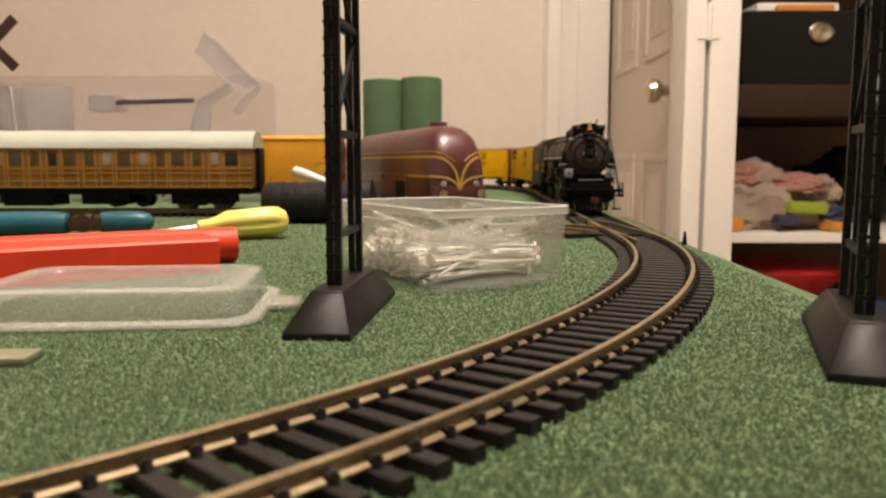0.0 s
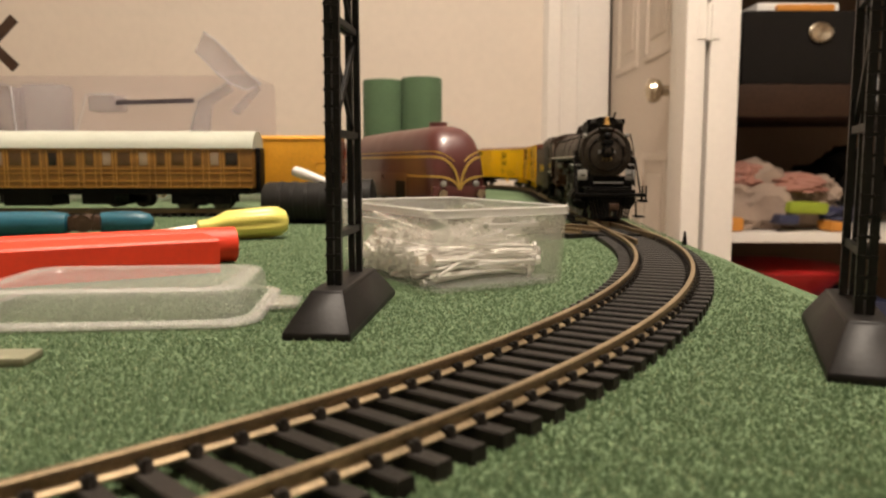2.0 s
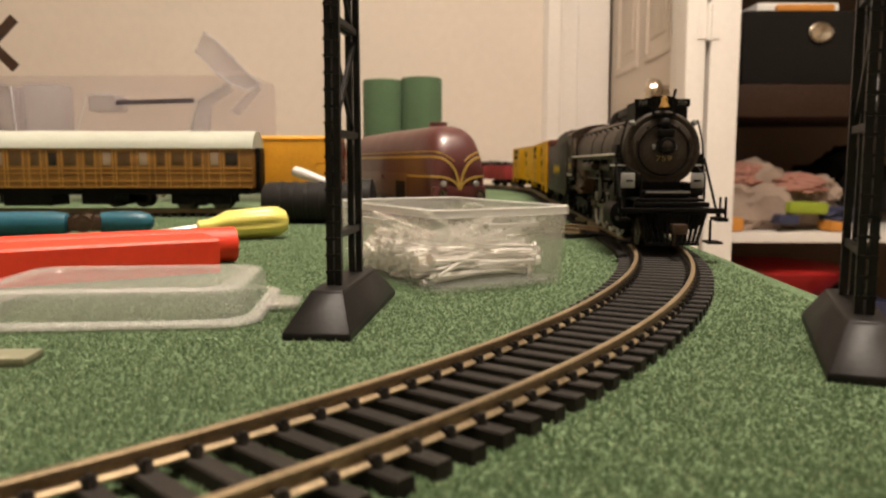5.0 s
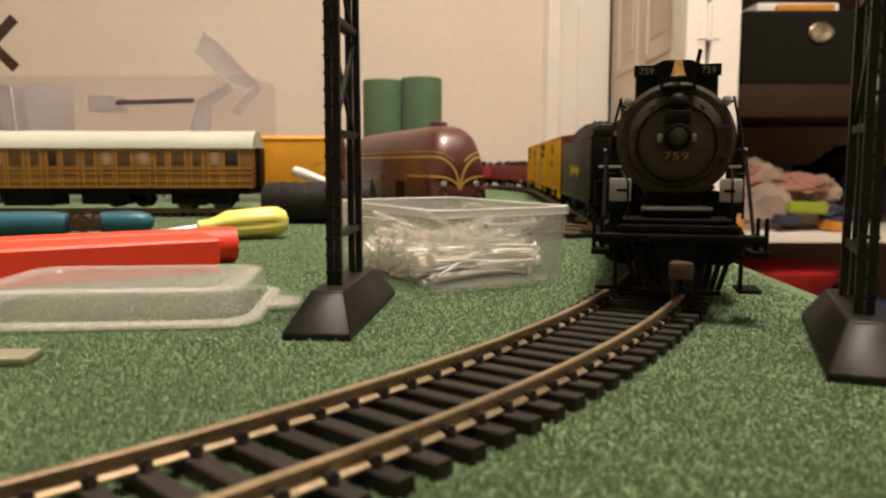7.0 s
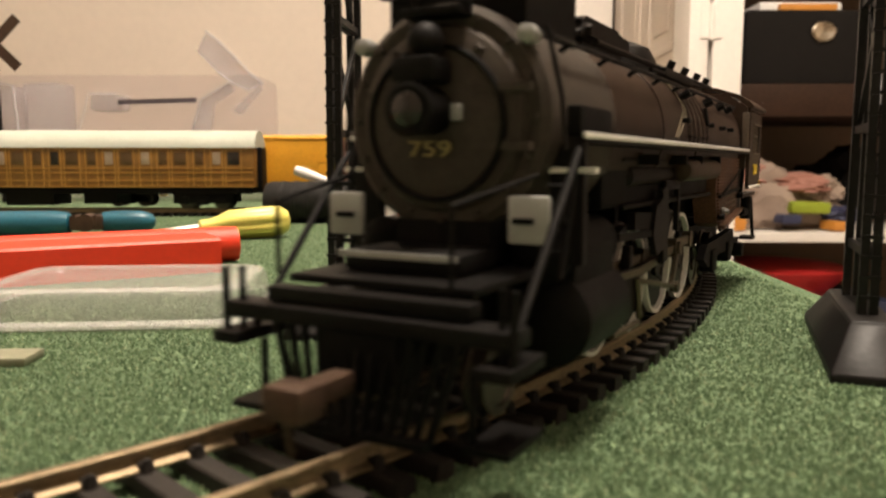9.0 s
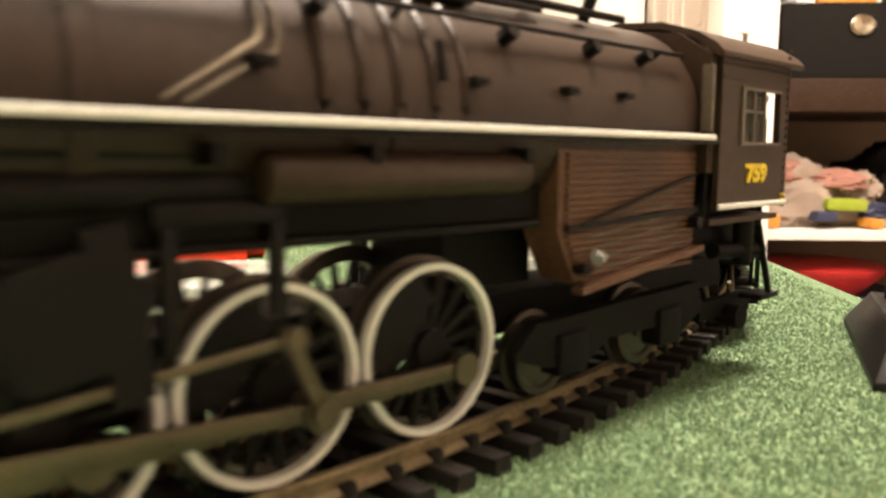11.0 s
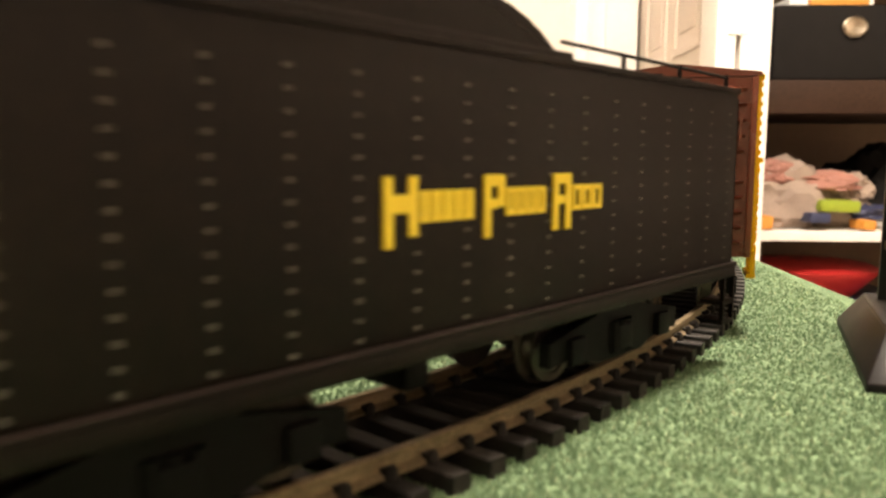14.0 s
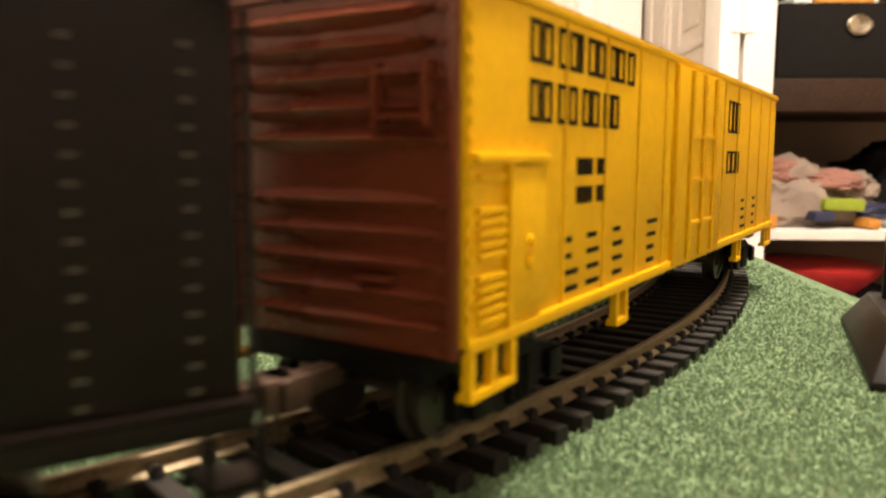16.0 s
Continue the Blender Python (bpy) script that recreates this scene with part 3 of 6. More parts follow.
def nails():
    rng = random.Random(8)
    bm = B()
    rod(bm, (-19, 0, 0), (19.4, 0, 0), 0.52, 8)
    rod(bm, (19.2, 0, 0), (20.0, 0, 0), 1.5, 10)
    rod(bm, (-19, 0, 0), (-21, 0, 0), 0.52, 8, 0.05)
    me = meshed("nail", bm, NAIL)
    base = on_table(TUB_AT[0], TUB_AT[1], 0)
    ax, ay = math.cos(radians(TUB_AT[2])), math.sin(radians(TUB_AT[2]))
    for k in range(210):
        f = k / 210
        z = 2.4 + 10.0 * f
        along = rng.uniform(-25, 25) * (1 - 0.25 * f)
        across = rng.uniform(-2.0, 2.0)
        yaw = 29 + rng.gauss(0, 8 + 12 * f)
        if k % 9 == 0 and abs(along) < 16:
            yaw = 12 + rng.gauss(0, 22)
        if rng.random() < 0.3:
            yaw += 180
        ob = new("nail", me)
        ob.matrix_basis = base @ mm(along * ax - across * ay, along * ay + across * ax, z, 0, rng.gauss(0, 2.5 + 4 * f), yaw)
        tagged(ob, "bright steel nail lying in a clear tub", "nail", "nails in the tub")
    for x, y, z, ry, rz in ((8, -8, 13.2, 28, 26), (11, -12, 12.6, -15, 22), (8, -13, 11.6, -17, 18), (-6, -2, 14.5, 20, 30), (14, -14, 11.0, 12, 40), (2, -9, 13.4, -9, 50)):
        ob = new("nail", me)
        ob.matrix_basis = base @ mm(x, y, z, 0, ry, rz)
        tagged(ob, "bright steel nail leaning up in a clear tub", "nail", "nails in the tub")


def tub_lid():
    t = thing("tub_lid", "milky clear plastic tub lid lying on the grass", "lid", on_table(-79.5, 190, 5))
    w, d = 67, 50
    bm = B()
    rings = []
    for ww, dd, r, z in ((w + 4, d + 4, 9, 0.3), (w + 4, d + 4, 9, 1.3), (w - 2, d - 2, 8, 1.8), (w - 3.4, d - 3.4, 8, 6.9), (w - 5, d - 5, 7, 7.8), (w - 7, d - 7, 7, 8.0), (w - 16, d - 16, 5, 8.0), (w - 17, d - 17, 5, 7.3)):
        rings.append([bm.verts.new((*p, z)) for p in rounded(ww, dd, r)])
    n = len(rings[0])
    for a, b in zip(rings, rings[1:]):
        for k in range(n):
            bm.faces.new((a[k], a[(k + 1) % n], b[(k + 1) % n], b[k]))
    bm.faces.new(rings[-1])
    bmesh.ops.recalc_face_normals(bm, faces=bm.faces)
    part("shell", bm, LIDM, t)
    bm = B()
    rings = []
    for ww, dd, r, z in ((w + 4.4, d + 4.4, 9, 0.2), (w + 5.2, d + 5.2, 9.4, 0.8), (w + 4.2, d + 4.2, 9, 1.5), (w - 1.5, d - 1.5, 8, 2.0)):
        rings.append([bm.verts.new((*p, z)) for p in rounded(ww, dd, r)])
    for a, b in zip(rings, rings[1:]):
        for k in range(n):
            bm.faces.new((a[k], a[(k + 1) % n], b[(k + 1) % n], b[k]))
    bmesh.ops.recalc_face_normals(bm, faces=bm.faces)
    part("flange", bm, LIDEDGE, t, "milky turned-out flange")
    bm = B()
    rings = [[bm.verts.new((*p, z)) for p in rounded(w - q, d - q, 7 - q * 0.1)] for q, z in ((5.2, 8.0), (7, 8.5), (13, 8.5), (15, 8.1))]
    for a, b in zip(rings, rings[1:]):
        for k in range(n):
            bm.faces.new((a[k], a[(k + 1) % n], b[(k + 1) % n], b[k]))
    bmesh.ops.recalc_face_normals(bm, faces=bm.faces)
    part("raised_rim", bm, LIDEDGE, t, "frosted raised rim")
    bm = B()
    prism(bm, [(w / 2 + 1, -9), (w / 2 + 9, -6.5), (w / 2 + 9.5, 5), (w / 2 + 1, 9)], 1.0, 1.9, "Z")
    part("pull_tab", bm, LIDEDGE, t)
    return t


def red_channel():
    # long red extrusion with a half-round back
    t = thing("red_plastic_channel", "bright red plastic channel with a rounded back", "plastic channel", on_table(-74.5, 278, 211))
    bm = B()
    prism(bm, [(-3, 1.5), (-1.5, 1.5), (-1.5, 9.8), (18.2, 9.8), (18.2, 0.2), (20, 0.2), (20, 10.8), (19, 11.6), (-3, 11.8)], 12.5, 190, "X")
    part("channel", bm, RED, t)
    bm = B()
    pts = [(-7.5 + 6.5 * math.cos(radians(15 * k)), 6.7 + 6.5 * math.sin(radians(15 * k))) for k in range(24)]
    prism(bm, pts, 0, 190, "X")
    part("rounded_back", bm, RED, t)
    return t


def pliers():
    t = thing("pliers", "pliers with teal dipped handles lying down", "pliers", on_table(-247, 374, 8))
    bm = B()
    lathe(bm, [(-75, 3), (-70, 5.5), (-20, 6.2), (52, 6.2), (59, 5.2), (61, 2)], "X", 18, (0, 0, 6.6))
    part("handle", bm, TEAL, t, "teal grip")
    bm = B()
    box(bm, 60, 76, -5, 4, 3, 10.5, 1.5)
    rod(bm, (68, -6, 6.8), (68, 5, 6.8), 4.4, 18)
    for x in (62, 72):
        box(bm, x, x + 1.2, -5.4, 4.4, 3.4, 10.9)
    part("jaw_pivot", bm, RUST, t, "brown steel joint")
    bm = B()
    lathe(bm, [(73, 2), (75, 5.2), (84, 5.8), (93, 5.6), (98, 4.2), (100, 2)], "X", 18, (0, 2, 6.8))
    part("handle", bm, TEAL, t, "teal grip")
    return t


def screwdriver():
    t = thing("screwdriver", "screwdriver with a pale yellow fluted handle", "screwdriver", on_table(-96, 367, 24, 0) @ pose(0, 0, 0, 0, -3, 0) @ Matrix.Scale(0.9, 4))
    bm = B()
    n = 30
    rings = []
    for u, r, fl in ((-24, 2.2, 0), (-23, 3.8, 0), (-17, 4.2, 0), (-14, 5.2, 0.2), (-8, 7.8, 1.2), (14, 8.4, 1.4), (19, 8.0, 0.8), (23, 5.5, 0.2), (24, 2.5, 0)):
        ring = []
        for k in range(n):
            a = 2 * math.pi * k / n
            rr = r - fl * (0.5 + 0.5 * math.cos(6 * a)) ** 3
            ring.append(bm.verts.new((u, rr * math.cos(a), rr * math.sin(a) + 8.4)))
        rings.append(ring)
    for a, b in zip(rings, rings[1:]):
        for k in range(n):
            bm.faces.new((a[k], a[(k + 1) % n], b[(k + 1) % n], b[k]))
    bm.faces.new(rings[0])
    bm.faces.new(rings[-1])
    bmesh.ops.recalc_face_normals(bm, faces=bm.faces)
    part("handle", bm, YGRIP, t)
    bm = B()
    rod(bm, (-24, 0, 8.4), (-70, 0, 5.5), 1.8, 10)
    part("shaft", bm, NAIL, t)
    return t


def tape_roll():
    t = thing("torch", "black rubber-cased torch lying on the grass", "torch", on_table(-70, 468, -3))
    bm = B()
    lathe(bm, [(-40, 6), (-39, 11.5), (-36, 12.6), (15, 12.6), (17, 11)], "X", 26, (0, 0, 12.6))
    part("barrel", bm, RUBBER, t)
    bm = B()
    for u in (-30, -22, -14, -6, 2, 10):
        lathe(bm, [(u, 12.4), (u + 0.5, 13.0), (u + 2.5, 13.0), (u + 3, 12.4)], "X", 26, (0, 0, 12.6), False)
    part("grip_ring", bm, RUBBER, t)
    bm = B()
    lathe(bm, [(17, 11.2), (18, 13.6), (27, 13.6), (28, 10)], "X", 26, (0, 0, 13.6))
    part("head", bm, RUBBER, t, "ribbed black head")
    return t


def white_tube():
    t = thing("glue_bottle", "small white tube with a red cap on the torch", "glue tube", on_table(-82, 480, -25, 27) @ pose(0, 0, 0, 0, 16, 0))
    bm = B()
    lathe(bm, [(-15, 1.0), (-14, 3.0), (-8, 3.4), (16, 1.8), (22, 1.2)], "X", 14, (0, 0, 1))
    part("tube", bm, WHITE, t)
    bm = B()
    rod(bm, (22, 4, 1), (28, 4, 1.6), 2.2, 12)
    part("cap", bm, RED, t)
    return t


def strip():
    t = thing("plastic_strip", "pale plastic strip lying on the grass", "strip", on_table(-93.5, 137.5, 4))
    bm = B()
    box(bm, -40, 17.5, -4, 4, 0.1, 1.8, 0.5)
    part("strip", bm, PALEBAR, t)


tower("black lattice gantry tower on a sloping plinth inside the curve", -23.5, 183, -6)
tower("black lattice gantry tower standing outside the curve", 81.7, 149, -21)
tub()
nails()
tub_lid()
red_channel()
pliers()
screwdriver()
tape_roll()
white_tube()
strip()


# ---- behind the tracks ----
def blister():
    t = thing("blister_pack", "empty clear moulded plastic blister packaging", "packaging", on_table(-300, 760, 0))
    bm = B()
    box(bm, -220, 128, -40, 40, 0, 118, 6)
    part("tray", bm, BLISTER, t)
    for a in ((-150, -98, 60, 108), (-92, -52, 62, 110), (-30, 0, 84, 100)):
        bm = B()
        box(bm, a[0], a[1], -43, -20, a[2], a[3], 4)
        part("pocket", bm, BLISTER_EDGE, t)
    bm = B()
    bar(bm, (-2, -44, 92), (70, -44, 94), 2.5, 4.4)
    part("clip", bm, STRAP, t, "dark strap across the tray")
    bm = B()
    flap = [(72, 138), (81, 156), (92, 148), (106, 134), (120, 119), (132.5, 109), (119, 103), (104, 109), (90, 120)]
    leg = [(66, 66), (75, 94), (102, 110), (107, 103), (87, 90), (84, 66)]
    prism(bm, flap, -44, -42, "Y")
    prism(bm, leg, -46.5, -44.5, "Y")
    prism(bm, [(104, 84), (130, 108), (133, 104), (112, 80)], -49, -47, "Y")
    pieces("flap", bm, BLISTER_EDGE, t, "bent clear flap")
    bm = B()
    tube(bm, [(x, -45, z) for x, z in flap[1:6]], 0.9, 6)
    tube(bm, [(x, -45, z) for x, z in flap[5:]], 0.8, 6)
    tube(bm, [(x, -47.5, z) for x, z in leg[:3]], 0.8, 6)
    tube(bm, [(-150, -44, 62), (-147, -44, 106), (-143, -44, 109), (-104, -44, 109), (-99, -44, 106), (-96, -44, 62)], 0.8, 6)
    tube(bm, [(-92, -44, 66), (-40, -44, 66), (-34, -44, 84), (-30, -44, 100), (-4, -44, 100)], 0.8, 6)
    pieces("fold_line", bm, BLISTER_RIM, t, "bright moulded fold line")
    return t


def mat_rolls():
    for x, y, h in ((-70, 905, 132), (-25, 900, 134)):
        t = thing("grass_mat_roll", "rolled dark green grass mat standing upright", "mat roll", on_table(x, y), "mat rolls")
        bm = B()
        lathe(bm, [(0, 23.4), (h - 2, 23.4), (h, 22), (h - 1, 17), (h - 6, 6)], "Z", 32)
        part("roll", bm, FOAM, t)
        bm = B()
        box(bm, 12, 23.6, -1.2, 1.2, 2, h - 2)
        part("loose_edge", bm, FOAM, t)


def crossing_sign():
    t = thing("crossing_sign", "model level crossing sign with brown crossed boards", "sign", on_table(-404, 700, 0))
    bm = B()
    rod(bm, (0, 0, 0), (0, 0, 150), 2, 10)
    part("post", bm, BLACK, t)
    for s in (-1, 1):
        bm = B()
        obox(bm, Matrix.Translation((0, -3 - s, 143)) @ Matrix.Rotation(radians(45 * s), 4, "Y"), 62, 1.6, 9)
        part("board", bm, RUST, t)
    return t


blister()
mat_rolls()
crossing_sign()


# ---- closet ----
def shelf(name, z, y0, y1, th, material, label):
    t = thing(name, label, "shelf", pose(0, 0, 0))
    bm = B()
    box(bm, 0.602, 2.58, y0, y1, z - th, z, 0.002)
    part("board", bm, material, t, unit=1.0)
    bm = B()
    box(bm, 0.602, 0.63, y0 + 0.05, y1 - 0.02, z - th - 0.05, z - th - 0.001)
    part("cleat", bm, material, t, unit=1.0)


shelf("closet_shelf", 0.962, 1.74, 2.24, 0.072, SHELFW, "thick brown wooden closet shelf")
shelf("closet_shelf", 0.635, 1.66, 2.24, 0.022, TRIM, "white closet shelf holding clothes")
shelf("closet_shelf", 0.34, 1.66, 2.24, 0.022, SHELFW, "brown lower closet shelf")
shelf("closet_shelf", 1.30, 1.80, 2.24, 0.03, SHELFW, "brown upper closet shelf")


def cloth_bin():
    t = thing("storage_bin", "black cloth storage bin with a metal label holder", "storage bin", pose(0.86, 1.93, 0.963))
    bm = B()
    box(bm, -0.185, 0.105, -0.17, 0.17, 0, 0.165, 0.01)
    part("box", bm, BIN, t, unit=1.0)
    bm = B()
    lathe(bm, [(0, 0.001), (-0.004, 0.016), (-0.006, 0.024), (-0.002, 0.030), (0.004, 0.031)], "Y", 28)
    for v in bm.verts:
        v.co.x *= 0.95
        v.co.z *= 0.75
    part("label_holder", bm, NICKEL, t, "oval brushed metal ring", unit=1.0, at=pose(-0.012, -0.176, 0.115))
    bm = B()
    box(bm, -0.14, 0.05, -0.13, 0.12, 0.165, 0.19, 0.008)
    part("paper", bm, WHITE, t, unit=1.0)
    bm = B()
    box(bm, -0.10, 0.03, -0.15, -0.13, 0.166, 0.182, 0.004)
    part("binder", bm, ORANGE, t, unit=1.0)


def lump(name, label, category, material, x, y, z, sx, sy, sz, seed, rz=0):
    bm = B()
    bmesh.ops.create_icosphere(bm, subdivisions=4, radius=1.0)
    for v in bm.verts:
        c = v.co.copy()
        q = 1 + 0.35 * noise.noise(c * 1.6 + Vector((seed, 0, 0))) + 0.2 * abs(noise.noise(c * 3.2 + Vector((0, 0, seed)))) + 0.14 * noise.noise(c * 6 + Vector((0, seed, 0)))
        v.co = Vector((c.x * sx, c.y * sy, c.z * sz)) * q
        v.co.z = max(v.co.z, -0.55 * sz)
    return tagged(part(name, bm, material, unit=1.0, at=pose(x, y, z + 0.55 * sz, 0, 0, rz)), label, category)


cloth_bin()
lump("folded_cloth", "crumpled cream cloth heaped on the white shelf", "clothes", CREAMC, 0.74, 1.82, 0.636, 0.16, 0.11, 0.09, 1)
lump("folded_cloth", "pink garment lying on the heap of clothes", "clothes", PINK, 0.79, 1.80, 0.72, 0.10, 0.08, 0.028, 5, -10)
lump("folded_cloth", "rose garment crumpled on the heap of clothes", "clothes", PINK, 0.70, 1.79, 0.73, 0.055, 0.06, 0.035, 13, 25)
lump("folded_cloth", "dark garment folded into the heap of clothes", "clothes", NAVY, 0.90, 1.76, 0.655, 0.05, 0.05, 0.022, 17, 15)
lump("folded_cloth", "cream garment lying on the heap of clothes", "clothes", CREAMC, 0.86, 1.82, 0.70, 0.07, 0.08, 0.04, 9)
lump("hat", "round black hat on the closet shelf", "hat", BIN, 1.05, 2.02, 0.66, 0.12, 0.12, 0.10, 3)
for nm, lb, ma, x, y, z, sx, sz in (("packet", "lime green packet among the clothes", LIME, 0.80, 1.70, 0.675, 0.09, 0.026),
                                    ("packet", "navy packet among the clothes", NAVY, 0.755, 1.69, 0.652, 0.045, 0.022),
                                    ("packet", "orange packet on the white shelf", ORANGE, 0.86, 1.69, 0.637, 0.03, 0.022),
                                    ("packet", "orange packet beside the closet frame", ORANGE, 0.64, 1.70, 0.637, 0.04, 0.03)):
    bm = B()
    box(bm, -sx / 2, sx / 2, -0.03, 0.03, 0, sz, 0.006)
    tagged(part(nm, bm, ma, unit=1.0, at=pose(x, y, z, 0, 2, 4)), lb, "packet")
bm = B()
lathe(bm, [(0, 0.10), (0.05, 0.15), (0.065, 0.155), (0.072, 0.14), (0.08, 0.04)], "Z", 40)
tagged(part("red_tub", bm, REDBOX, unit=1.0, at=pose(0.82, 1.86, 0.47)), "round red lidded tub on a stack", "tub")
bm = B()
box(bm, -0.2, 0.2, -0.14, 0.14, 0, 0.129, 0.006)
tagged(part("storage_box", bm, NAVY, unit=1.0, at=pose(0.84, 1.87, 0.341)), "dark storage box on the lower shelf", "box")

# ---- rolling stock ----


def wheelset(r, parent, x, half=8.3, name="wheelset", z=None):
    bm = B()
    for s in (-1, 1):
        lathe(bm, [(s * (half - 2.2), r * 0.3), (s * (half - 2.2), r + 0.7), (s * (half - 1.6), r + 0.7), (s * (half - 1.4), r), (s * (half + 0.6), r),
                   (s * (half + 0.6), r * 0.82), (s * (half + 0.2), r * 0.76), (s * (half + 0.2), r * 0.3), (s * (half + 0.8), r * 0.28), (s * (half + 0.8), r * 0.1)], "Y", 22)
    rod(bm, (0, -half, 0), (0, half, 0), 0.9, 8)
    ob = part(name, bm, WHEELM, parent, "", mm(x, 0, r))
    ob["r"] = r
    return ob


WHEELM = mat("dark_wheel_metal", (0.09, 0.075, 0.06), 0.35, 0.7, 0.25, 200)
ROLLING = []             # (vehicle, wheel object, radius, x)


def truck(parent, x, axles, r, base, half=12.2):
    bm = B()
    for s in (-1, 1):
        y = s * half
        n = len(axles)
        prism(bm, [(x - base / 2 - 4, r - 1.6), (x - base / 2 - 4, r + 1.8), (x - base / 2 + 2.5, r + 3.0), (x - base / 6, r + 4.6), (x + base / 6, r + 4.6),
                   (x + base / 2 - 2.5, r + 3.0), (x + base / 2 + 4, r + 1.8), (x + base / 2 + 4, r - 1.6), (x + base / 2 - 2, r - 1.2), (x + base / 5, r - 3.2),
                   (x - base / 5, r - 3.2), (x - base / 2 + 2, r - 1.2)], y - 0.9, y + 0.9, "Y")
        for a in axles:
            box(bm, a - 1.9, a + 1.9, y + s * 0.9, y + s * 2.0, r - 1.9, r + 1.9, 0.3)
        for k in (-1, 0, 1):
            rod(bm, (x + k * 2.0, y + s * 1.0, r - 2.4), (x + k * 2.0, y + s * 1.0, r + 2.6), 0.85, 8)
    box(bm, x - 3, x + 3, -half, half, r + 0.5, r + 4.4)
    pieces("truck_frame", bm, BLACK, parent, "black truck side frames")
    for a in axles:
        ROLLING.append((parent, wheelset(r, parent, a), r, a))


def coupler(parent, x, s):
    bm = B()
    box(bm, x, x + s * 7.5, -1.4, 1.4, 7.4, 9.8, 0.3)
    box(bm, x + s * 6.5, x + s * 10.5, -2.4, 2.6, 6.8, 10.4, 0.6)
    rod(bm, (x + s * 8, -1.5, 7.0), (x + s * 7, -1.5, 2.2), 0.35, 6)
    return part("coupler", bm, RUST, parent, "brown metal coupler")


def locomotive():
    t = thing("steam_locomotive", "black model steam locomotive with white-rimmed driving wheels", "locomotive", on_table(0, 0))

    def X(u):
        return 100.0 - u

    def Xc(u):
        return X(u - 2.5)
    az = 37.4
    bm = B()
    lathe(bm, [(X(52), 14.2), (X(52.2), 14.5), (X(54), 14.5), (X(54.2), 14.3), (X(82), 14.4), (X(82.2), 14.7), (X(84), 14.7), (X(84.2), 14.5), (X(112), 14.8),
               (X(112.2), 15.1), (X(114), 15.1), (X(114.2), 14.9), (X(142), 15.2), (X(176), 15.2)], "X", 48, (0, 0, az))
    part("boiler", bm, BOILER, t, "black boiler barrel")
    bm = B()
    lathe(bm, [(X(25), 11.8), (X(24.6), 13.6), (X(25.4), 14.6), (X(28), 14.6), (X(51.8), 14.6), (X(51.9), 12)], "X", 48, (0, 0, az))
    part("smokebox", bm, SMOKE, t, "graphite grey smokebox")
    bm = B()
    lathe(bm, [(X(25), 12.0), (X(23.6), 11.4), (X(22.6), 9.0), (X(22.0), 5.0), (X(21.9), 0.5)], "X", 40, (0, 0, az))
    for k in range(16):
        a = 2 * math.pi * k / 16
        rod(bm, (X(25.5), 12.9 * math.cos(a), az + 12.9 * math.sin(a)), (X(24.0), 12.9 * math.cos(a), az + 12.9 * math.sin(a)), 0.4, 6)
    for z in (az - 3.5, az + 3.5):
        box(bm, X(23.6), X(22.2), 3, 13, z - 0.5, z + 0.5)
    for k in range(10):
        a = 2 * math.pi * (k + 0.5) / 10
        c, q = math.cos(a), math.sin(a)
        bar(bm, (X(23.6), 8.6 * c, az + 8.6 * q), (X(23.0), 10.6 * c, az + 10.6 * q), 0.9, 0.9)
    part("smokebox_door", bm, SMOKE, t, "round smokebox door")
    bm = B()
    lathe(bm, [(X(22), 2.9), (X(17.5), 3.1), (X(16.2), 3.3), (X(16.0), 2.7), (X(16.8), 0.4)], "X", 28, (0, 0, az + 0.8))
    box(bm, X(22), X(17), -3.0, 3.0, az + 4.0, az + 7.2, 0.8)
    part("headlight", bm, BLACK, t, "black headlight drum")
    bm = B()
    for s in (-1, 1):
        box(bm, X(21.6), X(20.4), sorted((s * 3.4, s * 4.6))[0], sorted((s * 3.4, s * 4.6))[1], az - 0.4, az + 1.6, 0.2)
    pieces("lamp_bracket", bm, GREY, t, "pale lamp brackets")
    bm = B()
    lathe(bm, [(X(24.0), 9.2), (X(22.2), 9.3), (X(22.0), 9.6), (X(22.2), 9.9), (X(24.0), 10.0)], "X", 40, (0, 0, az - 0.6), False)
    part("door_ring", bm, BLACK, t, "dark raised door ring")
    bm = B()
    bmesh.ops.create_uvsphere(bm, u_segments=16, v_segments=10, radius=2.4, matrix=Matrix.Translation((X(20.5), 0, az + 9.2)))
    part("upper_lamp", bm, BLACK, t)
    bm = B()
    lathe(bm, [(X(15.9), 2.1), (X(15.7), 1.8), (X(15.6), 0.2)], "X", 20, (0, 0, az + 0.8))
    part("lens", bm, GLASSD, t, "dark glass headlight lens")
    lettering("759", 2.8, 0.25, DULLGOLD, t, mm(X(21.4), 0, az - 3.9, 90, 0, 90), 1.5)
    # water heater shroud with number boards and bell on top of the smokebox
    bm = B()
    prism(bm, [(-10, az + 7), (10, az + 7), (10, 55.6), (7, 56.2), (3.2, 57.8), (-3.2, 57.8), (-7, 56.2), (-10, 55.6)], X(46), X(28), "X")
    part("heater_shroud", bm, BLACK, t)
    for s in (-1, 1):
        bm = B()
        obox(bm, Matrix.Translation((X(27.2), s * 7.5, 55.0)) @ Matrix.Rotation(radians(-s * 10), 4, "Z"), 0.9, 6.2, 2.9)
        part("number_board", bm, BLACK, t)
        lettering("759", 2.4, 0.15, DULLGREY, t, mm(X(26.6), s * 7.5, 54.9, 90, 0, 90 - s * 10))
    bm = B()
